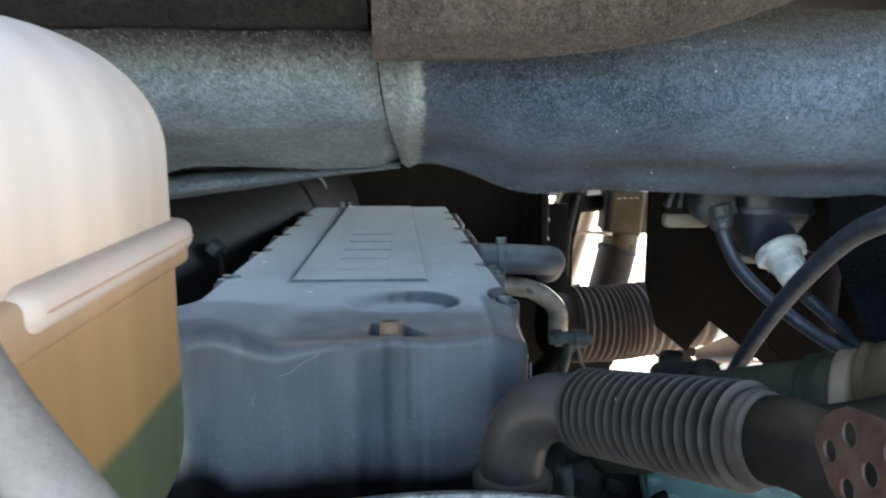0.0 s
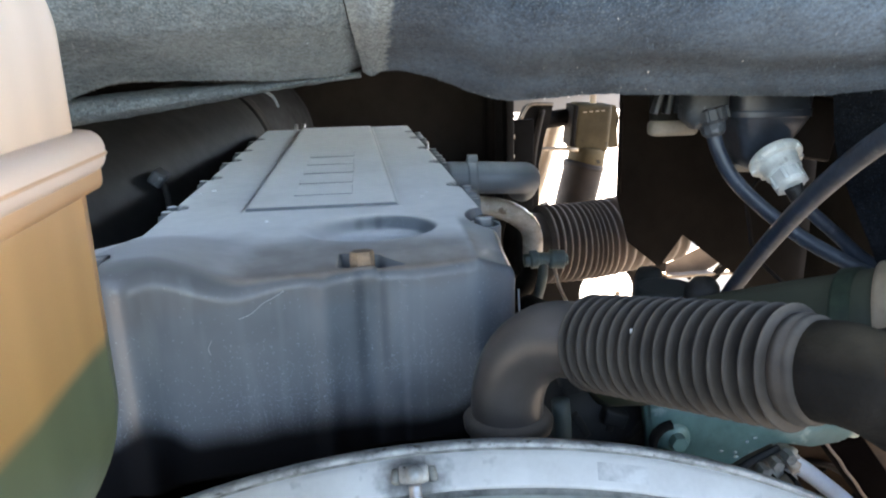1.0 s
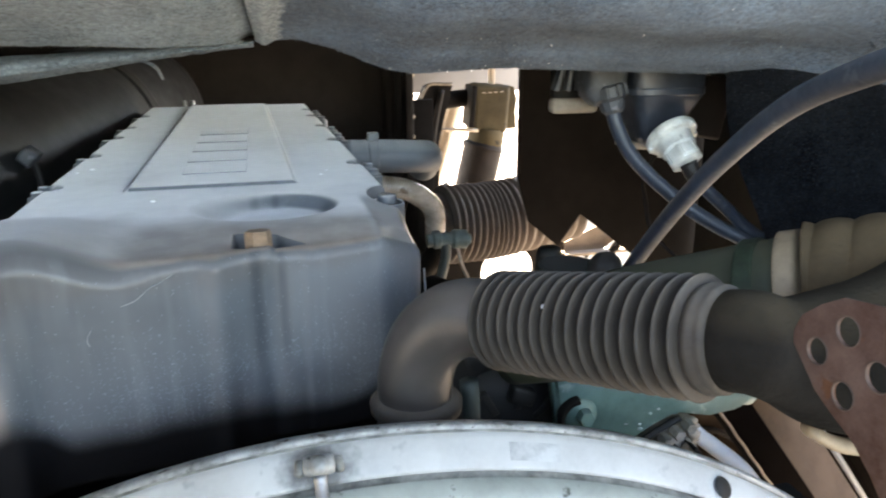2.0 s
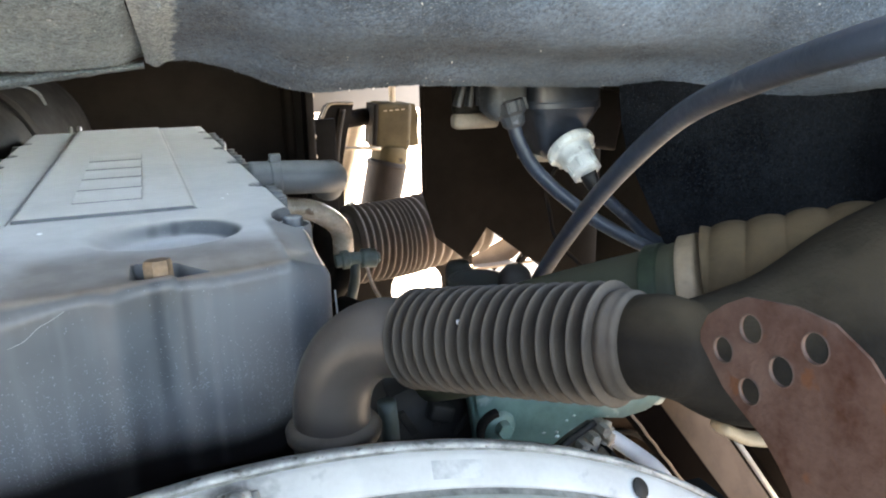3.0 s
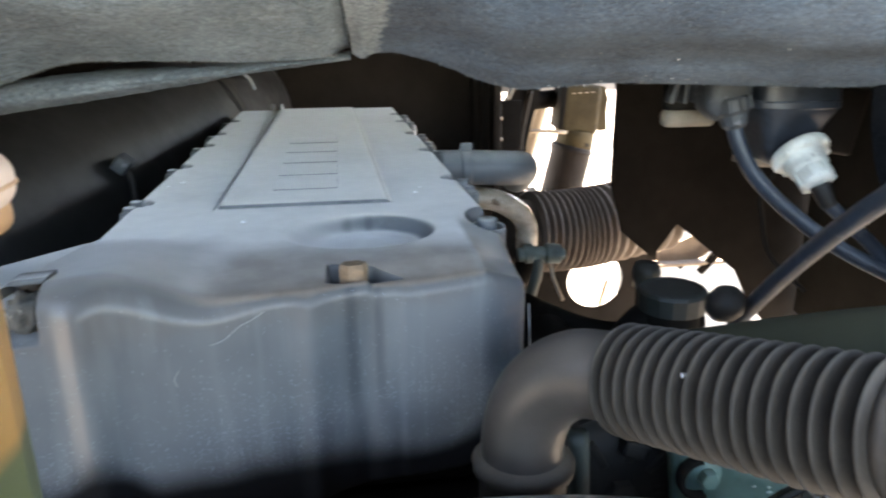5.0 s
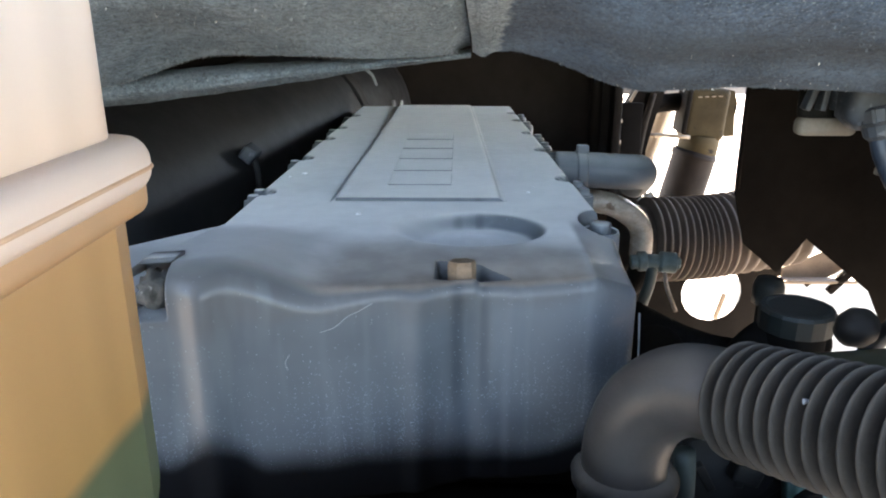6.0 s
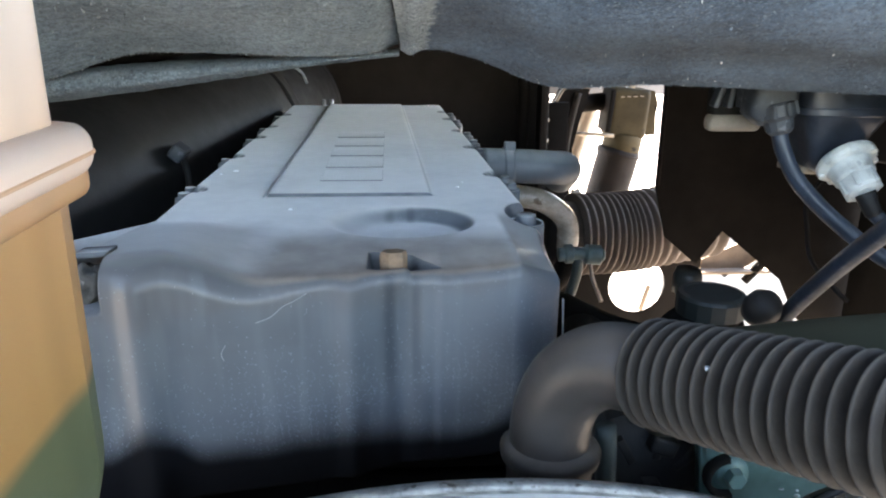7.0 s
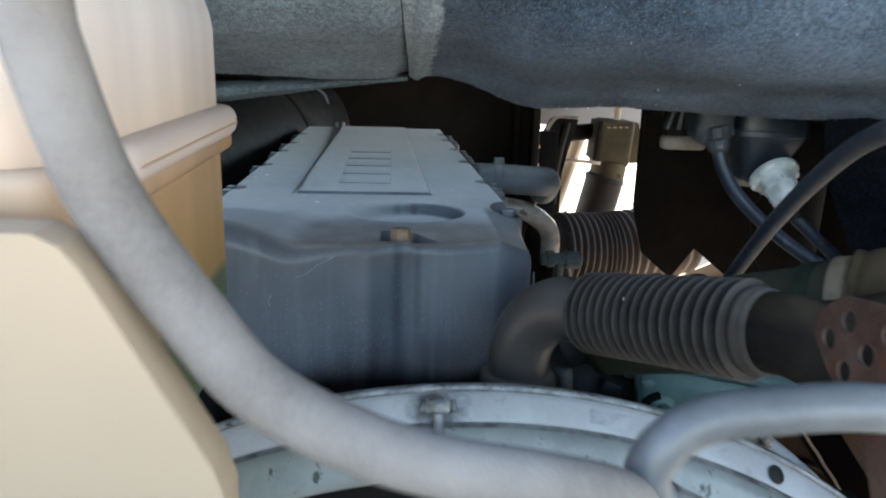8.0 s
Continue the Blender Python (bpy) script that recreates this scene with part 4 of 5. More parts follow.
def rounded_block(x0, x1, y0, y1, z0, z1, r, squeeze=None, nz=40, seg=8, round_ends="both", rv=None):
    """A block with rounded vertical edges; squeeze(z) shrinks it; domed where round_ends says."""
    bm = bmesh.new()
    rows = []
    cx, cy, hx, hy = (x0 + x1) / 2, (y0 + y1) / 2, (x1 - x0) / 2, (y1 - y0) / 2
    for k in range(nz + 1):
        z = z0 + (z1 - z0) * k / nz
        q_ = rv or r
        e = {"both": min(z - z0, z1 - z), "top": z1 - z, "bottom": z - z0, "none": q_}[round_ends]
        s = q_ - math.sqrt(max(0, q_ * q_ - max(0, q_ - e) ** 2))
        k_in = squeeze(z) if squeeze else 0
        row = []
        for q, (sx, sy) in enumerate(((1, 1), (-1, 1), (-1, -1), (1, -1))):
            for j in range(seg + 1):
                a = (q + j / seg) * math.pi / 2
                row.append(bm.verts.new((cx + sx * (hx - r - k_in) + (r - s) * math.cos(a), cy + sy * (hy - r - k_in) + (r - s) * math.sin(a), z)))
        rows.append(row)
    n = len(rows[0])
    for a, b in zip(rows, rows[1:]):
        for j in range(n):
            bm.faces.new((a[j], a[(j + 1) % n], b[(j + 1) % n], b[j]))
    bm.faces.new(rows[0])
    bm.faces.new(rows[-1])
    return bm


def coolant_tank():
    t = thing("coolant_tank", (-0.25, 0.42, 1.24), "translucent yellowed plastic coolant tank with green coolant at the bottom", "tank")
    X1 = -0.1015

    def taper(z):
        return 0.055 * smooth01(z, 1.40, 1.27) ** 1.3
    def dome(z):
        e = 1.673 - z
        return 0.080 - math.sqrt(max(0, 0.080 ** 2 - max(0, 0.080 - e) ** 2))
    part("upper_shell", rounded_block(-0.50, X1, 0.285, 0.572, 1.540, 1.673, 0.030, dome, 60, 8, "none"), "tank_wall", t, "milky upper half of the tank")
    part("lower_shell", rounded_block(-0.50, X1 + 0.002, 0.285, 0.580, 1.24, 1.530, 0.040, taper, 44, 3, "bottom"), "tank_wall", t, "amber-stained lower half with green coolant inside", False)
    part("seam_flange", rounded_block(-0.51, X1 + 0.011, 0.335, 0.571, 1.5245, 1.5470, 0.016, None, 20, 8, "both", 0.0095), "tank_white", t, "thick rounded seam flange")
    part("seam_step", rounded_block(-0.503, X1 + 0.006, 0.281, 0.577, 1.514, 1.543, 0.018, None, 16, 8, "both", 0.006), "tank_wall", t, "lower step of the seam")
    part("lip_line", rounded_block(-0.509, X1 + 0.0118, 0.338, 0.5715, 1.5335, 1.5355, 0.016, None, 4, 8, "both", 0.001), "tank_wall", t, "mould parting line")
    part("mounting_strap", box((0.78, 0.04, 0.03), pose(-0.87, 0.48, 1.36), 0.004), "near_black", t, "dark steel mounting strap")


def front_reservoir():
    """A cream plastic cover with a slanted edge, close to the opening."""
    m = Matrix(((1, 0, 0, 0), (0, 0, 1, 0.245), (0, 1, 0, 0), (0, 0, 0, 1)))
    outline = [(-0.30, 1.535), (-0.092, 1.530), (-0.084, 1.526), (-0.078, 1.518), (-0.060, 1.484), (-0.040, 1.446), (-0.036, 1.432), (-0.036, 1.36), (-0.30, 1.36)]
    t = thing("trim_cover", (-0.2, 0.255, 1.40), "cream plastic trim cover with a slanted edge", "panel")
    part("panel", plate(outline, [], 0.02, m), "cream", t, "", False)
    part("clip", box((0.02, 0.036, 0.02), pose(-0.25, 0.277, 1.47), 0.003), "cream", t)


# ---- hoses at the engine front ----
def bellows(count, r, depth):
    """Rounded ribs with narrow deep grooves."""
    return lambda u: r + depth * ((0.5 - 0.5 * math.cos(u * count * 2 * math.pi)) ** 0.75 - 0.58)


def intake_hose():
    h = thing("corrugated_hose", (0.18, 0.83, 1.19), "black dusty corrugated rubber hose with a bent end", "hose")
    A, B = Vector((0.249, 0.788, 1.305)), Vector((0.345, 0.602, 1.357))
    part("collar", lathe([(0, -0.05), (0.040, -0.05), (0.040, 0.0), (0.046, 0.004), (0.047, 0.012), (0.042, 0.018), (0.036, 0.02)], pose(0.178, 0.832, 1.195), 32), "rubber", h, "rubber collar on the pipe stub")
    part("elbow", sweep([(0.178, 0.832, 1.19), (0.178, 0.833, 1.236), (0.190, 0.827, 1.275), (0.216, 0.812, 1.300), A, A + (B - A) * 0.06], 0.0375, 40, 32), "rubber_worn", h)
    part("bellows", sweep([A, A.lerp(B, 0.33), A.lerp(B, 0.66), B], bellows(17, 0.0383, 0.0195), 340, 40), "rubber", h)
    way = (B - A).normalized()
    part("cuff", lathe([(0.030, -0.004), (0.039, -0.003), (0.0402, 0.001), (0.0402, 0.004), (0.0385, 0.006), (0.039, 0.009), (0.0385, 0.012), (0.036, 0.0145), (0.030, 0.015)], aimed(B, way), 36), "rubber", h, "moulded end cuff")
    C = B + way * 0.018
    part("pipe_end", sweep([C - way * 0.012, C, C + way * 0.012, (0.378, 0.572, 1.358), (0.42, 0.568, 1.349), (0.477, 0.562, 1.350), (0.56, 0.55, 1.365), (0.70, 0.53, 1.39)], lambda u: 0.0355 + 0.016 * smooth01(u, 0.38, 0.60) + 0.045 * smooth01(u, 0.55, 1.0), 70, 36), "duct_black", h, "dusty black duct that widens")
    part("flap", sweep([(0.402, 0.562, 1.299), (0.424, 0.560, 1.286), (0.450, 0.558, 1.280), (0.478, 0.555, 1.281)], lambda u: 0.0095, 20, 12, flat=0.5), "clamp_tan", h, "amber rubber flap edge")
    part("fleck", box((0.0075, 0.003, 0.016), pose(0.2580, 0.7095, 1.3430, 20, 10, 30), 0.001), "chip", h, "white paint fleck")


def large_hose():
    h = thing("large_air_hose", (0.5, 0.7, 1.3), "wide tan and dark green air hose with a clamp band", "hose")
    pts = [(0.30, 0.90, 1.23), (0.41, 0.795, 1.287), (0.495, 0.70, 1.330), (0.60, 0.60, 1.367), (0.74, 0.50, 1.392)]
    part("green_sleeve", sweep(pts[:3], lambda u: 0.050 + 0.012 * u, 24, 32), "dark_green", h, "dark green rubber sleeve")
    c = curve_points(pts, 41)
    part("clamp_band", sweep([c[19].lerp(c[20], 0.7), c[20].lerp(c[21], 0.2), c[20].lerp(c[21], 0.8)], 0.0668, 5, 40), "clamp_tan", h, "dusty metal clamp band")
    part("clamp_lug", box((0.022, 0.012, 0.016), Matrix.Translation(c[21] + Vector((0.012, -0.03, 0.062))) @ pose(0, 0, 0, 20, 15, -40), 0.003), "clamp_tan", h, "clamp screw lug")
    part("ribbed_sleeve", sweep([tuple(c[21]), *pts[3:]], 0.0690, 200, 60, wave=lambda u, a: 0.0042 * abs(math.sin((u * 8.5 - 0.30 * math.sin(a)) * math.pi)) ** 0.6), "tan", h, "tan hose with broad slanting folds")
    part("sleeve_stripe", sweep([c[17].lerp(c[18], 0.4), c[18].lerp(c[19], 0.0), c[18].lerp(c[19], 0.5)], lambda u: 0.0637, 8, 32), "stripe_green", h, "worn green stripe on the sleeve")


def perforated_bracket():
    m = Matrix(((0, 0, -1, 0.361), (-1, 0, 0, 0), (0, 1, 0, 0), (0, 0, 0, 1)))
    outline = [(-0.538, 1.390), (-0.533, 1.402), (-0.519, 1.414), (-0.503, 1.424), (-0.468, 1.430), (-0.443, 1.429), (-0.421, 1.419), (-0.400, 1.40), (-0.385, 1.37), (-0.385, 1.22), (-0.400, 1.22), (-0.430, 1.28), (-0.456, 1.324), (-0.466, 1.334), (-0.480, 1.345), (-0.500, 1.354), (-0.514, 1.361), (-0.527, 1.373), (-0.537, 1.382)]
    holes = [(-0.497, 1.406, 0.0085), (-0.517, 1.385, 0.0080), (-0.452, 1.412, 0.0085), (-0.493, 1.368, 0.0080), (-0.472, 1.390, 0.0085)]
    b = thing("perforated_bracket", (0.356, 0.44, 1.25), "rusty red-brown steel bracket with round holes", "bracket")
    part("plate", plate(outline, holes, 0.0020, m @ Matrix.Translation((0, 0, 0.0030))), "rust", b, "", False)
    for u, v, r in holes:
        part("hole_rim", lathe([(r + 0.0009, -0.0003), (r + 0.0007, 0.0006), (r + 0.0001, 0.0006), (r - 0.0002, -0.001)], m @ Matrix.Translation((u, v, 0.0048)), 20), "rust_bright", b, "worn paler edge of the hole")


def caps_and_cable():
    c = thing("filler_cap", (0.575, 1.42, 1.0), "dark green-black filler cap on a short neck", "cap")
    part("neck", lathe([(0.05, -0.30), (0.05, 0.0)], pose(0.600, 1.43, 1.10), 24), "near_black", c)
    part("top", lathe([(0.054, -0.030), (0.060, -0.028), (0.061, 0.004), (0.058, 0.010), (0.050, 0.012), (0.046, 0.010), (0, 0.010)], pose(0.600, 1.43, 1.112), 16), "cap_dark", c, "flat plastic cap top", False)
    o = thing("pipe_union", (0.739, 1.86, 0.9), "dark pipe union standing behind the filler cap", "fitting")
    part("neck", lathe([(0.022, -0.42), (0.022, 0.0)], pose(0.739, 1.86, 0.985), 18), "near_black", o)
    part("nut", lathe([(0.028, -0.03), (0.035, -0.028), (0.034, 0.012), (0.028, 0.030), (0, 0.032)], pose(0.739, 1.86, 0.985), 20), "cap_dark", o)
    k = thing("thick_cable", (0.504, 1.084, 1.241), "thick dark grey rubber-sleeved cable ending in a boot", "cable")
    part("boot", lathe([(0, -0.024), (0.016, -0.020), (0.023, -0.006), (0.023, 0.008), (0.016, 0.02), (0, 0.024)], pose(0.500, 1.080, 1.238, 40, 20), 24), "black", k, "round black rubber boot")
    way = [(0.556, 1.16, 1.155), (0.546, 1.09, 1.232), (0.526, 0.965, 1.343), (0.507, 0.85, 1.430), (0.486, 0.735, 1.499), (0.458, 0.625, 1.537), (0.424, 0.505, 1.566), (0.42, 0.40, 1.59)]
    part("sleeve", sweep(way, 0.0108, 90, 16), "cable", k)


def hose_stub():
    h = thing("breather_hose", (0.3, 1.62, 1.3), "short grey dusty rubber hose clamped to the engine side", "hose")
    part("tube", sweep([(0.21, 1.63, 1.314), (0.29, 1.625, 1.312), (0.345, 1.63, 1.308), (0.375, 1.66, 1.30), (0.380, 1.72, 1.27)], 0.033, 40, 24), "cover_plain", h)
    cl = part("clamp", sweep([(0.247, 1.627, 1.313), (0.257, 1.627, 1.313), (0.267, 1.627, 1.313)], 0.0355, 5, 28), "cover_plain", h, "hose clamp")
    part("screw", box((0.022, 0.014, 0.018), pose(0.258, 1.62, 1.352), 0.003), "cover_plain", cl)


def sensors():
    s = thing("fluid_sensor", (0.70, 1.30, 1.34), "blue-black sensor housing with a white cable connector", "sensor")
    bm = rounded_block(0.625, 0.748, 1.25, 1.38, 1.365, 1.60, 0.016, lambda z: 0.038 * min(1, max(0, (1.457 - z) / 0.09)), 24, 5, "bottom")
    part("housing", bm, "navy", s)
    part("rim", rounded_block(0.619, 0.754, 1.244, 1.386, 1.456, 1.468, 0.034, None, 4, 6, "none"), "navy", s, "moulded rim line")
    part("base_plate", box((0.13, 0.05, 0.012), pose(0.715, 1.345, 1.362, 0, 4, 0), 0.003), "tan_metal", s, "tan base plate")
    part("mount", box((0.09, 0.05, 0.11), pose(0.83, 1.40, 1.42, 0, 10, 0), 0.006), "brown", s, "brown steel mount")
    d = Vector((0.13, -0.76, -0.64)).normalized()
    o = Vector((0.697, 1.264, 1.390))
    con = part("connector", lathe([(0, -0.006), (0.040, -0.006), (0.0425, -0.003), (0.0425, 0.004), (0.039, 0.008), (0.0315, 0.011), (0.0295, 0.018), (0.0285, 0.030), (0.0255, 0.034), (0.0250, 0.052), (0.0225, 0.057), (0.017, 0.060), (0, 0.060)], aimed(o, d), 28), "white_plastic", s, "white plastic connector", False)
    for q in range(7):
        t = q * 2 * math.pi / 7 + 0.2
        m = aimed(o + d * 0.004, d) @ Matrix.Translation((0.0385 * math.cos(t), 0.0385 * math.sin(t), 0)) @ Matrix.Rotation(t, 4, "Z")
        part("tab", box((0.008, 0.012, 0.014), m, 0.002), "white_plastic", con)
    for q in range(6):
        t = q * math.pi / 3 + 0.3
        m = aimed(o + d * 0.044, d) @ Matrix.Translation((0.0250 * math.cos(t), 0.0250 * math.sin(t), 0)) @ Matrix.Rotation(t, 4, "Z")
        part("grip_rib", box((0.005, 0.008, 0.022), m, 0.0015), "white_plastic", con)
    e = o + d * 0.058
    part("boot", sweep([e, e + Vector((0.006, -0.004, -0.014)), e + Vector((0.015, -0.007, -0.03))], lambda u: 0.0145 - 0.003 * u, 8, 14), "black", con)
    part("cable", sweep([e + Vector((0.012, -0.006, -0.026)), (0.775, 1.20, 1.275), (0.81, 1.18, 1.24), (0.87, 1.14, 1.205), (0.95, 1.1, 1.185)], 0.0105, 40, 12), "cable", s)
    g = thing("cable_plug", (0.58, 1.30, 1.41), "grey dusty cable plug on a pale bracket", "connector")
    part("shell", rounded_block(0.552, 0.622, 1.27, 1.33, 1.438, 1.60, 0.018, None, 10, 6, "bottom"), "grey_plastic", g)
    d2 = Vector((0.22, -0.15, -0.95)).normalized()
    m2 = aimed((0.589, 1.285, 1.472), d2)
    part("nut", lathe([(0.022, 0), (0.0265, 0.004), (0.0265, 0.020), (0.021, 0.026), (0.019, 0.040), (0.014, 0.046), (0, 0.046)], m2, 12), "grey_plastic", g, "ribbed plug nut", False)
    for q in range(8):
        t = q * math.pi / 4
        part("rib", box((0.006, 0.006, 0.020), m2 @ Matrix.Translation((0.0265 * math.cos(t), 0.0265 * math.sin(t), 0.012)), 0.0015), "grey_plastic", g)
    part("cable", sweep([(0.598, 1.28, 1.430), (0.607, 1.275, 1.402), (0.632, 1.265, 1.357), (0.685, 1.245, 1.304), (0.75, 1.21, 1.255), (0.83, 1.16, 1.215), (0.92, 1.10, 1.19), (1.0, 1.05, 1.18)], 0.0118, 60, 14), "cable", g)
    part("bracket", box((0.085, 0.03, 0.027), pose(0.568, 1.37, 1.432), 0.012, None, 4), "beige_bar", g, "beige rounded bar")
    for q in range(3):
        part("clip", box((0.008, 0.02, 0.035), pose(0.520 + 0.018 * q, 1.325, 1.478, 0, 18 - 10 * q, 0), 0.002), "grey_plastic", g)
    part("lug", box((0.06, 0.03, 0.16), pose(0.56, 1.375, 1.52), 0.01), "near_black", g)
    w = thing("thin_wires", (0.85, 1.45, 1.1), "thin brown wires hanging behind the sensor", "wire")
    part("wire", sweep([(0.80, 1.41, 1.38), (0.745, 1.42, 1.30), (0.75, 1.42, 1.24), (0.765, 1.41, 1.18), (0.82, 1.38, 1.12)], 0.004, 24, 8), "brown", w)


# ---- right rear: far hose, panel, struts ----


def rear_right():
    p = [(0.80, 1.80), (0.802, 1.115), (0.845, 0.96), (0.95, 0.872), (1.022, 0.975), (1.225, 0.815), (1.285, 0.70), (1.42, 0.55), (1.7, 0.45), (1.7, 1.80)]
    sp = thing("shield_panel", (1.1, 2.3, 0.6), "dark brown steel shield panel with a pointed lower edge", "panel")
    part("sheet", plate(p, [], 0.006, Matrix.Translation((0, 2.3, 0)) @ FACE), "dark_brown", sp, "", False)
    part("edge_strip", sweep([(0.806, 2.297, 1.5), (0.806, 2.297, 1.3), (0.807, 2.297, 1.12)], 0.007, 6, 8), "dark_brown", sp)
    h = thing("rear_corrugated_hose", (0.7, 2.5, 0.85), "brown dusty corrugated air hose behind the engine", "hose")
    part("cuff", sweep([(0.52, 2.44, 0.935), (0.60, 2.46, 0.925), (0.64, 2.47, 0.92)], 0.104, 8, 30), "rubber", h)
    part("bellows", sweep([(0.60, 2.466, 0.921), (0.74, 2.49, 0.918), (0.86, 2.51, 0.925), (1.1, 2.56, 0.95)], bellows(18, 0.124, 0.020), 200, 36), "rubber_brown", h)
    e = thing("exhaust_elbow", (0.43, 1.85, 1.0), "tan rusty pipe elbow beside the engine", "pipe")
    part("pipe", sweep([(0.24, 1.78, 1.222), (0.345, 1.785, 1.208), (0.402, 1.79, 1.175), (0.424, 1.80, 1.138), (0.428, 1.81, 1.085)], 0.024, 36, 24), "elbow_cream", e, "dusty cream bend")
    part("lower_pipe", sweep([(0.432, 1.81, 1.09), (0.432, 1.83, 1.03), (0.40, 1.90, 0.95)], 0.027, 12, 20), "near_black", e, "near-black lower pipe")
    v = thing("drain_valve", (0.44, 1.74, 0.98), "small green-painted drain valve with a thin lever", "valve")
    part("body", sweep([(0.392, 1.74, 1.094), (0.430, 1.74, 1.096), (0.484, 1.74, 1.092)], lambda u: 0.015 + 0.006 * (abs(u - 0.30) < 0.12) + 0.007 * (u > 0.70), 40, 16), "valve_green", v)
    part("plug", lathe([(0.014, 0), (0.014, 0.010), (0.009, 0.014), (0, 0.014)], aimed((0.482, 1.74, 1.092), (1, -0.2, 0)), 8), "valve_green", v, "hexagon plug", False)
    part("stem", sweep([(0.436, 1.74, 1.088), (0.437, 1.745, 1.05), (0.425, 1.76, 0.98)], 0.012, 8, 12), "green_dull", v)
    part("lever", sweep([(0.462, 1.735, 1.075), (0.472, 1.735, 1.035), (0.494, 1.735, 0.985)], 0.0045, 10, 8), "elbow_cream", v, "thin bent lever")
    b = thing("steering_strut", (0.9, 3.2, 0.0), "olive dusty steel strut with a square head", "strut")
    head = part("head", box((0.160, 0.12, 0.200), pose(0.990, 3.22, 1.212, 0, 4, 0), 0.024, None, 4), "olive", b)
    part("cheek", box((0.020, 0.13, 0.17), pose(0.908, 3.21, 1.225, 0, 5, 0), 0.006), "dark_brown", head, "dark worn cheek plate")
    part("ear", plate([(1.07, 1.305), (1.095, 1.30), (1.112, 1.25), (1.106, 1.20), (1.112, 1.125), (1.075, 1.122), (1.06, 1.16)], [], 0.03, Matrix.Translation((0, 3.19, 0)) @ FACE), "olive", head, "", False)
    for q in range(4):
        part("mark", box((0.015, 0.004, 0.004), pose(0.955 + 0.026 * q, 3.159, 1.280 + 0.001 * q), 0.001), "elbow_tan", head, "worn bright mark")
    part("collar", lathe([(0.070, -0.045), (0.078, -0.04), (0.078, 0.03), (0.072, 0.045)], pose(0.984, 3.22, 1.082, 0, 8), 28), "olive", b)
    part("leg", sweep([(0.978, 3.22, 1.065), (0.957, 3.22, 0.965), (0.936, 3.22, 0.87), (0.86, 3.22, 0.5), (0.744, 3.22, 0.0)], lambda u: 0.076 + 0.009 * smooth01(u, 0.0, 0.02), 60, 24), "strut_brown", b)
    part("leg_rim", sweep([(0.976, 3.22, 1.052), (0.974, 3.22, 1.045), (0.973, 3.22, 1.040)], 0.090, 5, 24), "strut_brown", b)
    part("hanger", box((0.022, 0.03, 0.6), pose(1.0, 3.2, 1.6), 0.004), "tan_metal", b)
    part("hanger_block", box((0.13, 0.08, 0.40), pose(0.97, 3.26, 1.57), 0.01), "dark_brown", b)
    k = thing("upright_post", (0.70, 3.12, 0.0), "brown bent channel post with a slanted open top", "post")
    side_cut = [(0.653, 0.01), (0.653, 0.893), (0.660, 1.127), (0.670, 1.261), (0.696, 1.311), (0.717, 1.322), (0.811, 1.320), (0.806, 1.298), (0.776, 1.186), (0.754, 1.081), (0.754, 0.01)]
    part("channel", plate(side_cut, [], 0.05, Matrix.Translation((0, 3.12, 0)) @ FACE), "dark_brown", k, "", False)
    # lit top edge of the channel painted as a beige rim
    part("lip", sweep([(0.678, 3.114, 1.268), (0.698, 3.112, 1.307), (0.720, 3.112, 1.324), (0.765, 3.112, 1.324), (0.809, 3.112, 1.322)], 0.006, 24, 8), "beige_bar", k, "rim of the channel, its lit edge put into a pale colour")
    part("fold", sweep([(0.765, 3.116, 1.300), (0.742, 3.116, 1.19), (0.728, 3.116, 1.08), (0.726, 3.116, 0.95)], 0.012, 16, 10), "brown", k, "raised fold along the channel")
    part("brace", sweep([(0.78, 3.22, 1.245), (0.86, 3.24, 1.25), (0.95, 3.26, 1.255)], 0.036, 8, 14), "dark_brown", k)
    part("slanted_rod", sweep([(0.90, 3.4, 1.26), (0.845, 3.42, 1.05), (0.79, 3.45, 0.82)], 0.038, 8, 14), "tan_metal", k)
    part("thin_rod", sweep([(0.76, 3.16, 1.135), (0.85, 3.16, 1.132), (0.93, 3.16, 1.125)], 0.008, 6, 10), "tan_metal", k)
    part("thin_rod", sweep([(0.77, 3.16, 0.90), (0.82, 3.16, 0.88), (0.86, 3.16, 0.875)], 0.008, 6, 10), "near_black", k)
    cb = thing("crumpled_bracket", (0.72, 2.9, 0.86), "crumpled pale sheet bracket behind the air hose", "bracket")
    for q, (px, pz, tilt, w) in enumerate(((0.700, 0.875, 12, 0.05), (0.735, 0.915, -35, 0.06), (0.765, 0.895, 28, 0.05))):
        part("fold", box((w, 0.004, 0.09), pose(px, 2.9 + 0.012 * q, pz, 0, tilt, 18 - 20 * q), 0.001), "label_grey", cb, "", False)
    part("foot", box((0.03, 0.03, 0.90), pose(0.71, 2.93, 0.42), 0.003), "dark_brown", cb)
    bx = thing("cab_skirt", (0.9, 3.5, 1.3), "pale grey body panel behind the post", "panel")
    part("sheet", box((0.85, 0.02, 0.64), pose(0.95, 3.55, 1.57), 0.004), "pale_body", bx)
    f = thing("bulkhead_flange", (0.6, 2.93, 0.4), "riveted vertical flange at the bulkhead edge", "flange")
    part("strip", box((0.03, 0.08, 1.4), pose(0.585, 2.92, 1.10), 0.003), "brown", f)
    part("filler", box((0.10, 0.02, 0.95), pose(0.655, 3.02, 0.80), 0.003), "dark_brown", f)
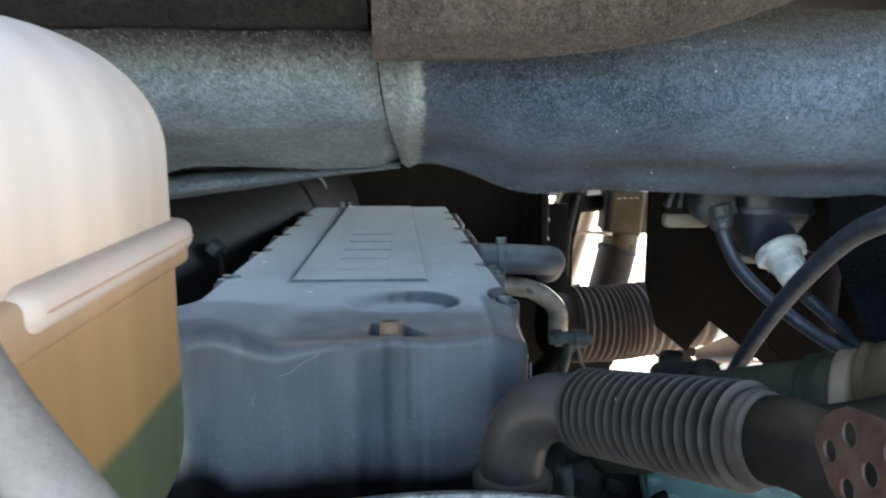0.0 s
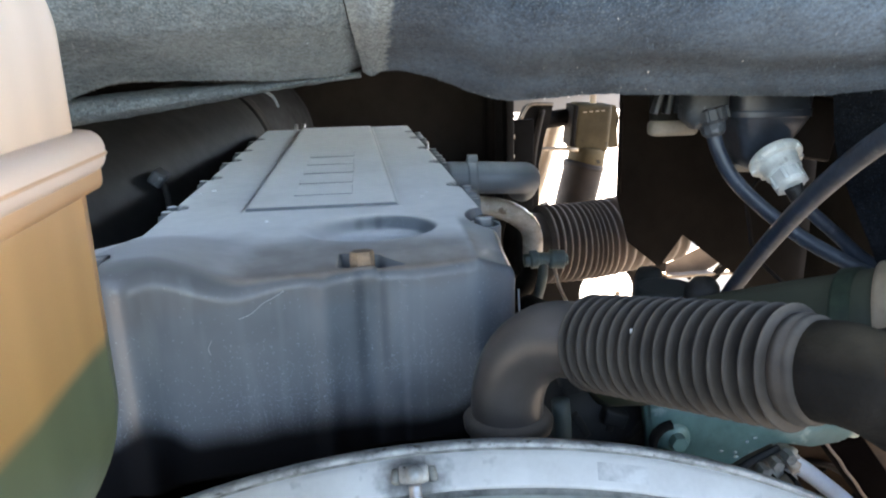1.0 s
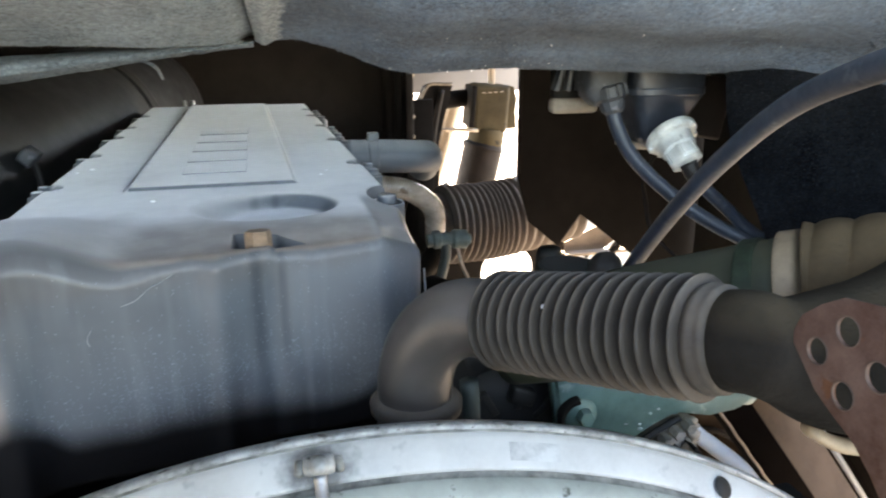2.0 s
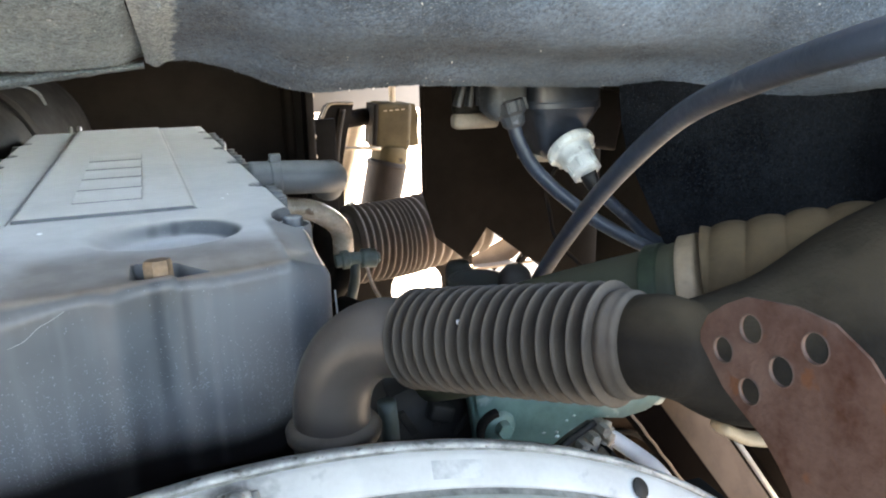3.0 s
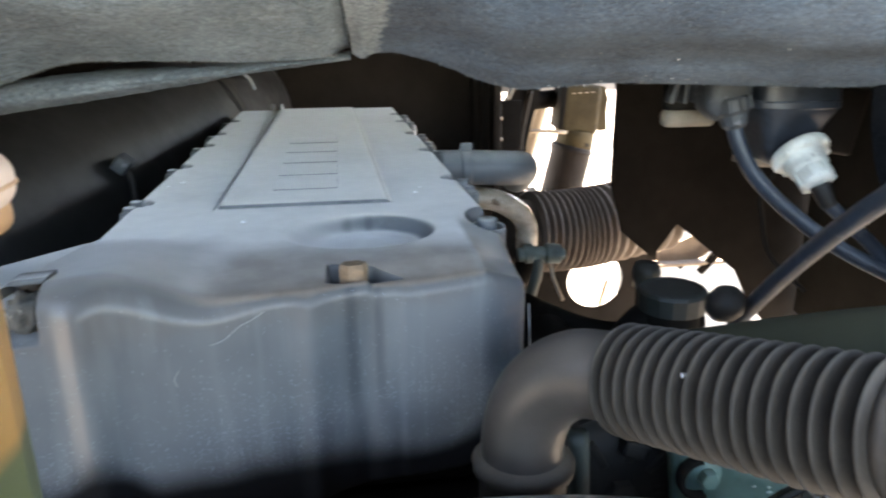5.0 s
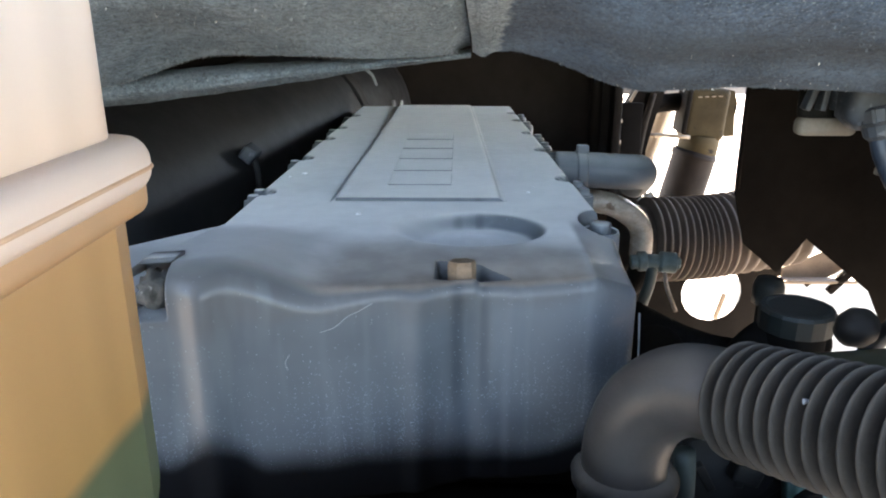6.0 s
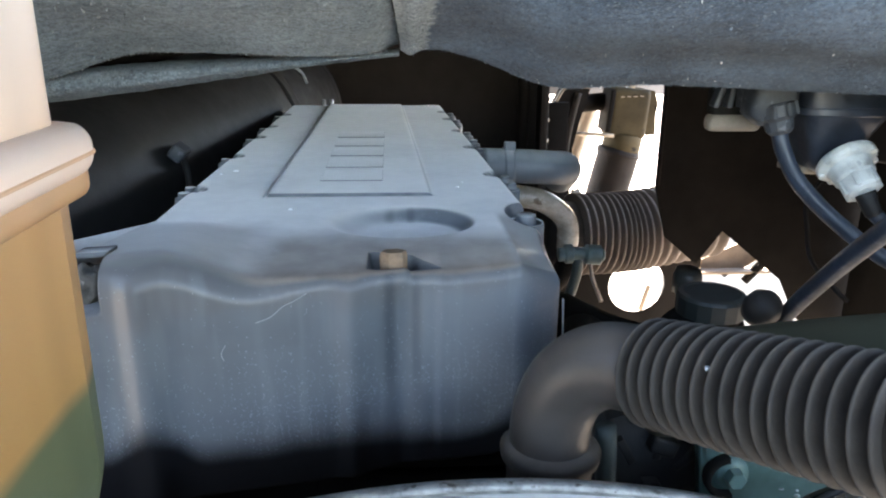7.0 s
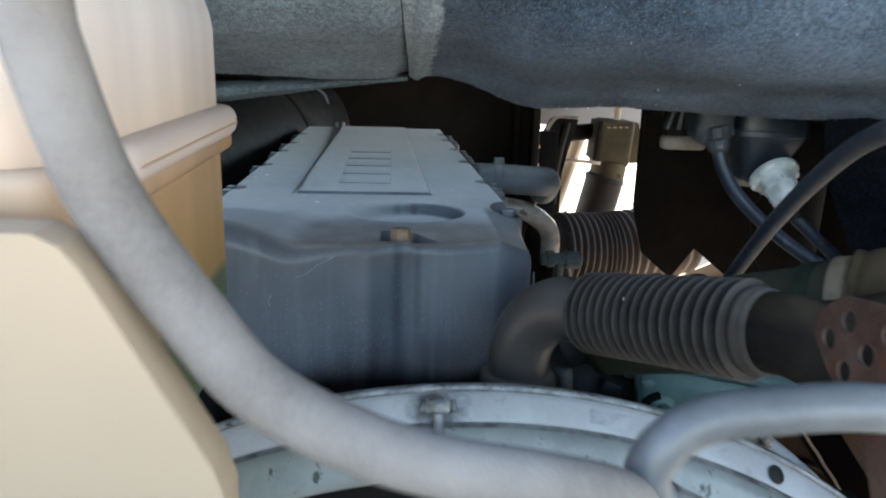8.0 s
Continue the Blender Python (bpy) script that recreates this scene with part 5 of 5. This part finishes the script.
    part("rib", sweep([(0.52, 2.955, 0.5), (0.52, 2.955, 1.1), (0.52, 2.955, 1.8)], 0.022, 6, 12), "brown", f)
    for q in range(10):
        part("rivet", lathe([(0.008, 0), (0.007, 0.006), (0, 0.008)], pose(0.600, 2.90, 0.85 + 0.075 * q, 0, 90), 10), "tan_metal", f)
    # dark sheet with a round opening, low behind the far hose
    lp = thing("lower_shield", (0.85, 2.72, 0.3), "dark lower sheet with a round opening", "panel")
    part("sheet", plate([(0.40, 0.20), (1.20, 0.20), (1.16, 0.76), (1.10, 0.95), (0.40, 0.95)], [(0.925, 0.645, 0.105)], 0.006, Matrix.Translation((0, 2.72, 0)) @ FACE), "dark_brown", lp, "", False)
    part("tongue", box((0.018, 0.006, 0.10), pose(0.955, 2.71, 0.60, 0, 14, 0), 0.002), "tan_metal", lp)
    wv = thing("side_board", (1.3, 3.4, 0.0), "white sunlit body panel seen through the gap", "panel")
    part("sheet", box((0.7, 0.02, 0.70), pose(1.62, 3.3, 0.35, 0, 0, -20), 0.005), "white_body", wv)
    br = thing("tan_bracket", (1.3, 2.6, 0.7), "tan folded sheet bracket behind the shield panel", "bracket")
    at = Matrix.Translation((0, 2.6, 0)) @ FACE
    part("web", plate([(1.105, 0.785), (1.251, 0.850), (1.325, 0.794), (1.255, 0.748), (1.105, 0.748)], [], 0.006, at), "elbow_tan", br, "", False)
    part("flange", box((0.245, 0.05, 0.010), pose(1.215, 2.585, 0.746, 0, 0, 0), 0.002), "tan_metal", br, "bright folded flange")
    part("tooth", plate([(1.165, 0.744), (1.225, 0.744), (1.195, 0.715)], [], 0.01, at), "dark_brown", br, "", False)
    part("arm", box((0.020, 0.03, 0.10), pose(1.300, 2.58, 0.762, 0, 42, 0), 0.004), "tan_metal", br)
    part("finger", box((0.024, 0.02, 0.085), pose(1.279, 2.57, 0.742, 0, 42, 0), 0.004), "dark_brown", br)
    part("stem", box((0.03, 0.30, 0.03), pose(1.36, 2.453, 0.80), 0.003), "dark_brown", br)
    part("stay", box((0.06, 0.02, 0.02), pose(1.335, 2.595, 0.80), 0.003), "dark_brown", br)


def left_duct():
    d = thing("air_duct", (-0.6, 2.0, 0.9), "large smooth black plastic air duct", "duct")
    part("casing", sweep([(-0.72, 1.28, 1.18), (-0.64, 1.6, 1.20), (-0.55, 2.0, 1.22), (-0.44, 2.5, 1.25), (-0.36, 2.9, 1.26)], lambda u: 0.23 * (0.75 + 0.25 * smooth01(u, 0, 0.15)), 60, 48, flat=1.05), "duct_grey", d)
    part("rim", sweep([(-0.455, 2.42, 1.245), (-0.45, 2.45, 1.246), (-0.445, 2.48, 1.248)], 0.236, 6, 48, flat=1.05), "black", d)
    cl = part("clip", box((0.03, 0.05, 0.03), pose(-0.385, 1.72, 1.325, 0, 40), 0.006), "grey_plastic", d, "small dusty clip")
    part("pin", sweep([(-0.38, 1.72, 1.32), (-0.372, 1.72, 1.29), (-0.37, 1.72, 1.25)], 0.008, 6, 10), "black", cl)


def engine_side():
    g = thing("engine_bracket", (0.47, 0.92, 0.9), "chipped pale green painted cast engine bracket with a bolt", "bracket")
    face = Matrix.Translation((0, 0.885, 0)) @ FACE
    outline = [(0.345, 1.20), (0.62, 1.145), (0.612, 1.118), (0.600, 1.108), (0.560, 1.104), (0.512, 1.115), (0.478, 1.100), (0.448, 1.082), (0.42, 1.05), (0.375, 1.05), (0.362, 1.09), (0.356, 1.14)]
    bm = plate(outline, [], 0.03, face)
    bmesh.ops.bevel(bm, geom=[e for e in bm.edges if e.is_manifold and e.calc_face_angle(0) > 0.5], offset=0.005, segments=2, affect="EDGES")
    part("casting", bm, "green", g)
    part("upper_rib", sweep([(0.35, 0.93, 1.185), (0.45, 0.93, 1.165), (0.54, 0.92, 1.145), (0.625, 0.91, 1.128)], 0.026, 24, 18), "green", g)
    part("boss", lathe([(0.019, 0), (0.017, 0.006), (0.010, 0.007)], pose(0.385, 0.886, 1.134, 90), 20), "green", g)
    part("bolt", hexagon(0.0105, 0.016, pose(0.385, 0.884, 1.134, 90, 0, 0)), "green", g, "", False)
    part("clamp_ear", lathe([(0.025, -0.004), (0.025, 0.006), (0.019, 0.008), (0.019, -0.004)], pose(0.379, 0.882, 1.133, 90), 20, None, 1.6, 5.0), "near_black", g, "dark split washer")
    part("gasket", sweep([(0.517, 0.888, 1.108), (0.482, 0.886, 1.093), (0.444, 0.884, 1.072), (0.42, 0.884, 1.055)], 0.0042, 12, 8), "black", g, "black gasket line")
    low = plate([(0.517, 1.104), (0.542, 1.098), (0.548, 1.05), (0.52, 1.0), (0.43, 1.0), (0.425, 1.052), (0.47, 1.082)], [], 0.05, Matrix.Translation((0, 0.89, 0)) @ FACE)
    part("lower_casting", low, "dirty_cast", g, "dirty beige lower casting", False)
    for q in range(6):
        part("stud", hexagon(0.0075, 0.016, pose(0.448 + 0.015 * q, 0.884, 1.062 + 0.008 * q, 90)), "dirty_cast", g, "", False)
    for q in range(6):
        part("fin", box((0.005, 0.03, 0.05), pose(0.455 + 0.018 * q, 0.882, 1.035 + 0.004 * q, 0, -38), 0.001), "near_black", g)
    part("cast_edge", sweep([(0.530, 0.886, 1.106), (0.536, 0.884, 1.085), (0.530, 0.884, 1.06), (0.537, 0.884, 1.04)], lambda u: 0.006 + 0.0025 * math.sin(u * 23), 24, 8), "tan_metal", g, "rough pale casting edge")
    rnd = random.Random(31)
    for q in range(16):
        u = q / 15
        at_ = Vector((0.430 + 0.150 * u, 0.8835, 1.092 + 0.052 * smooth01(u, 0, 0.6))) + Vector((rnd.uniform(-0.01, 0.01), 0, rnd.uniform(-0.012, 0.022)))
        part("paint_chip", lathe([(rnd.uniform(0.0014, 0.0042), -0.001), (0.0012, 0.0009), (0, 0.001)], Matrix.Translation(at_) @ pose(0, 0, 0, 90, 0, 0) @ Matrix.Scale(rnd.uniform(0.4, 0.8), 4, (0, 1, 0)), 6), "green_chip", g, "bare pale chip", False)
    for q in range(7):
        zz = 1.100 - 0.010 * q
        part("cast_ridge", sweep([(0.524 + rnd.uniform(0, 0.004), 0.886, zz), (0.533, 0.883, zz - 0.004), (0.541 + rnd.uniform(0, 0.005), 0.886, zz - 0.006)], rnd.uniform(0.0016, 0.0032), 6, 6), "dirty_cast", g, "rough sand-cast ridge")
    part("foot", box((0.10, 0.06, 0.55), pose(0.48, 0.94, 0.76), 0.01), "near_black", g)
    alt = thing("alternator", (0.31, 0.99, 0.9), "black ribbed alternator housing below the hose", "alternator")
    m = pose(0.315, 1.03, 1.085, 90)
    part("housing", lathe([(0, 0.10), (0.05, 0.10), (0.075, 0.09), (0.085, 0.07), (0.088, 0.0), (0.085, -0.06)], m, 40), "black", alt)
    for q in range(9):
        t = q * 2 * math.pi / 9
        part("fin", box((0.010, 0.012, 0.034), Matrix.Translation((0.315 + 0.055 * math.cos(t), 0.935, 1.085 + 0.055 * math.sin(t))) @ pose(0, 0, 0, 0, -math.degrees(t) + 90, 0), 0.002), "black", alt)
    part("pulley_nut", hexagon(0.018, 0.02, pose(0.315, 0.94, 1.085, 90)), "black", alt, "", False)
    part("stub", sweep([(0.252, 0.90, 1.185), (0.255, 0.90, 1.15), (0.258, 0.90, 1.06)], 0.011, 6, 12), "green_dull", alt, "dull green pipe stub")
    part("top_housing", sweep([(0.27, 0.99, 1.17), (0.32, 0.985, 1.185), (0.37, 0.98, 1.165)], 0.035, 16, 16), "black", alt)
    part("terminal", box((0.03, 0.02, 0.02), pose(0.325, 0.925, 1.145, 0, 20), 0.004), "black", alt)
    b = thing("engine_block", (0.0, 1.6, 0.43), "near-black engine block below the cover", "engine")
    part("block", box((0.42, 1.2, 0.6), pose(-0.02, 1.62, 0.74), 0.02), "near_black", b)
    part("manifold", box((0.22, 0.95, 0.42), pose(0.30, 1.62, 0.72), 0.04), "near_black", b)
    part("front_gear_case", box((0.50, 0.10, 0.60), pose(-0.04, 1.03, 0.74), 0.03), "near_black", b)
    part("pipe", sweep([(0.27, 1.25, 0.98), (0.36, 1.35, 1.02), (0.40, 1.55, 1.0), (0.42, 1.75, 0.9)], 0.045, 24, 16), "near_black", b)
    part("pipe", sweep([(0.37, 1.60, 1.03), (0.40, 1.52, 1.035), (0.45, 1.50, 1.018), (0.53, 1.50, 0.998), (0.64, 1.50, 1.0)], 0.031, 30, 16), "near_black", b)
    part("pipe", sweep([(0.49, 1.45, 0.95), (0.545, 1.45, 1.035), (0.59, 1.45, 1.06), (0.66, 1.47, 1.03)], 0.036, 24, 16), "near_black", b)
    part("pipe", sweep([(0.36, 1.12, 1.02), (0.42, 1.18, 1.08), (0.50, 1.28, 1.06), (0.62, 1.40, 0.98)], 0.030, 24, 16), "black", b)


def chassis():
    w = thing("wheel_arch_sheet", (1.1, 1.7, 0.2), "brown dusty inner wheel arch sheet", "panel")
    part("sheet", sheet(lambda u, v: Vector((0.78 + 0.84 * u, 1.55 + 0.35 * v - 0.1 * math.sin(u * 3), 0.30 + 0.48 * v - 0.05 * u)), 20, 20), "arch_brown", w)
    part("bulge", sweep([(0.80, 1.45, 0.84), (0.90, 1.46, 0.79), (1.0, 1.47, 0.68), (1.06, 1.47, 0.5)], 0.075, 24, 24), "arch_brown", w)
    part("bulge_rim", sweep([(0.875, 1.40, 0.735), (0.93, 1.385, 0.738), (0.99, 1.385, 0.705), (1.04, 1.39, 0.64)], 0.007, 20, 8), "brown", w)
    # shallow dish in near-black: the shade of the hollow is in its colour
    part("hollow", lathe([(0.058, 0.0), (0.045, -0.02), (0, -0.02)], pose(0.975, 1.378, 0.672, 70, 0, 20), 24), "near_black", w)
    r = thing("chassis_rail", (0.95, 1.2, 0.4), "dark brown slanted chassis rail with a ragged tan strip, sunlit edge in its pale colour", "rail", "chassis rails")
    part("web", box((0.060, 0.05, 0.74), pose(0.990, 1.22, 0.70, 0, -37, 0), 0.004), "rail_brown", r)
    # ragged rail edge; the sun on it is put into the pale tan
    part("edge", sweep([Vector((0.968, 1.192, 0.684)) + Vector((-0.602, 0, 0.799)) * (0.36 - 0.72 * k / 24) + Vector((0.0009 * (-1) ** k, 0, 0)) for k in range(25)], 0.0028, 120, 6), "elbow_tan", r, "ragged tan strip, sunlit edge in its pale colour")
    r2 = thing("chassis_rail", (1.2, 1.2, 0.0), "dark brown slanted chassis rail with a bright edge beside the arch", "rail", "chassis rails")
    part("web", box((0.05, 0.08, 0.74), pose(1.240, 1.24, 0.62, 0, -37, 0), 0.004), "rail_brown", r2)
    # near-white strip paints the sunlit edge of the second rail
    part("edge", box((0.008, 0.012, 0.62), pose(1.170, 1.195, 0.645, 0, -37, 0), 0.001), "chip", r2, "strip painted pale for the sunlit edge")
    part("foot", box((0.06, 0.06, 0.36), pose(1.42, 1.24, 0.18), 0.004), "rail_brown", r2)
    t = thing("pale_pipe", (0.8, 1.05, 0.6), "pale dusty curved pipe", "pipe")
    part("tube", sweep([(0.56, 1.0, 1.046), (0.602, 1.0, 1.018), (0.654, 1.0, 0.977), (0.713, 1.0, 0.923), (0.76, 1.02, 0.85), (0.78, 1.03, 0.70)], 0.0120, 30, 14), "chip", t)


def foreground_cables():
    a = thing("wrapped_loom", (-0.06, 0.30, 1.5), "grey wrapped wiring loom hanging across the opening", "cable")
    pts = [(-0.094, 0.262, 1.66), (-0.093, 0.265, 1.606), (-0.090, 0.265, 1.584), (-0.076, 0.265, 1.539), (-0.049, 0.265, 1.495), (-0.026, 0.265, 1.466), (0.011, 0.265, 1.444),
           (0.046, 0.268, 1.431), (0.080, 0.275, 1.421), (0.12, 0.29, 1.403), (0.15, 0.32, 1.37)]
    part("loom", sweep(pts, 0.0125, 110, 20), "loom", a, "cloth-wrapped sleeve")
    b = thing("looped_hose", (0.15, 0.30, 1.44), "grey rubber hose bent in a loop", "hose")
    part("tube", sweep([(0.33, 0.29, 1.432), (0.245, 0.30, 1.439), (0.20, 0.305, 1.436), (0.166, 0.31, 1.428), (0.147, 0.31, 1.414), (0.142, 0.31, 1.397), (0.152, 0.31, 1.383), (0.18, 0.31, 1.370)], 0.0112, 70, 16), "loop_grey", b)
    part("ferrule", sweep([(0.150, 0.31, 1.384), (0.160, 0.31, 1.378), (0.170, 0.31, 1.373)], 0.0125, 6, 16), "steel", b, "bright metal ferrule")


ground()
shell()
insulation()
valve_cover()
fan_ring()
coolant_tank()
front_reservoir()
intake_hose()
large_hose()
perforated_bracket()
caps_and_cable()
hose_stub()
sensors()
rear_right()
left_duct()
engine_side()
chassis()
foreground_cables()
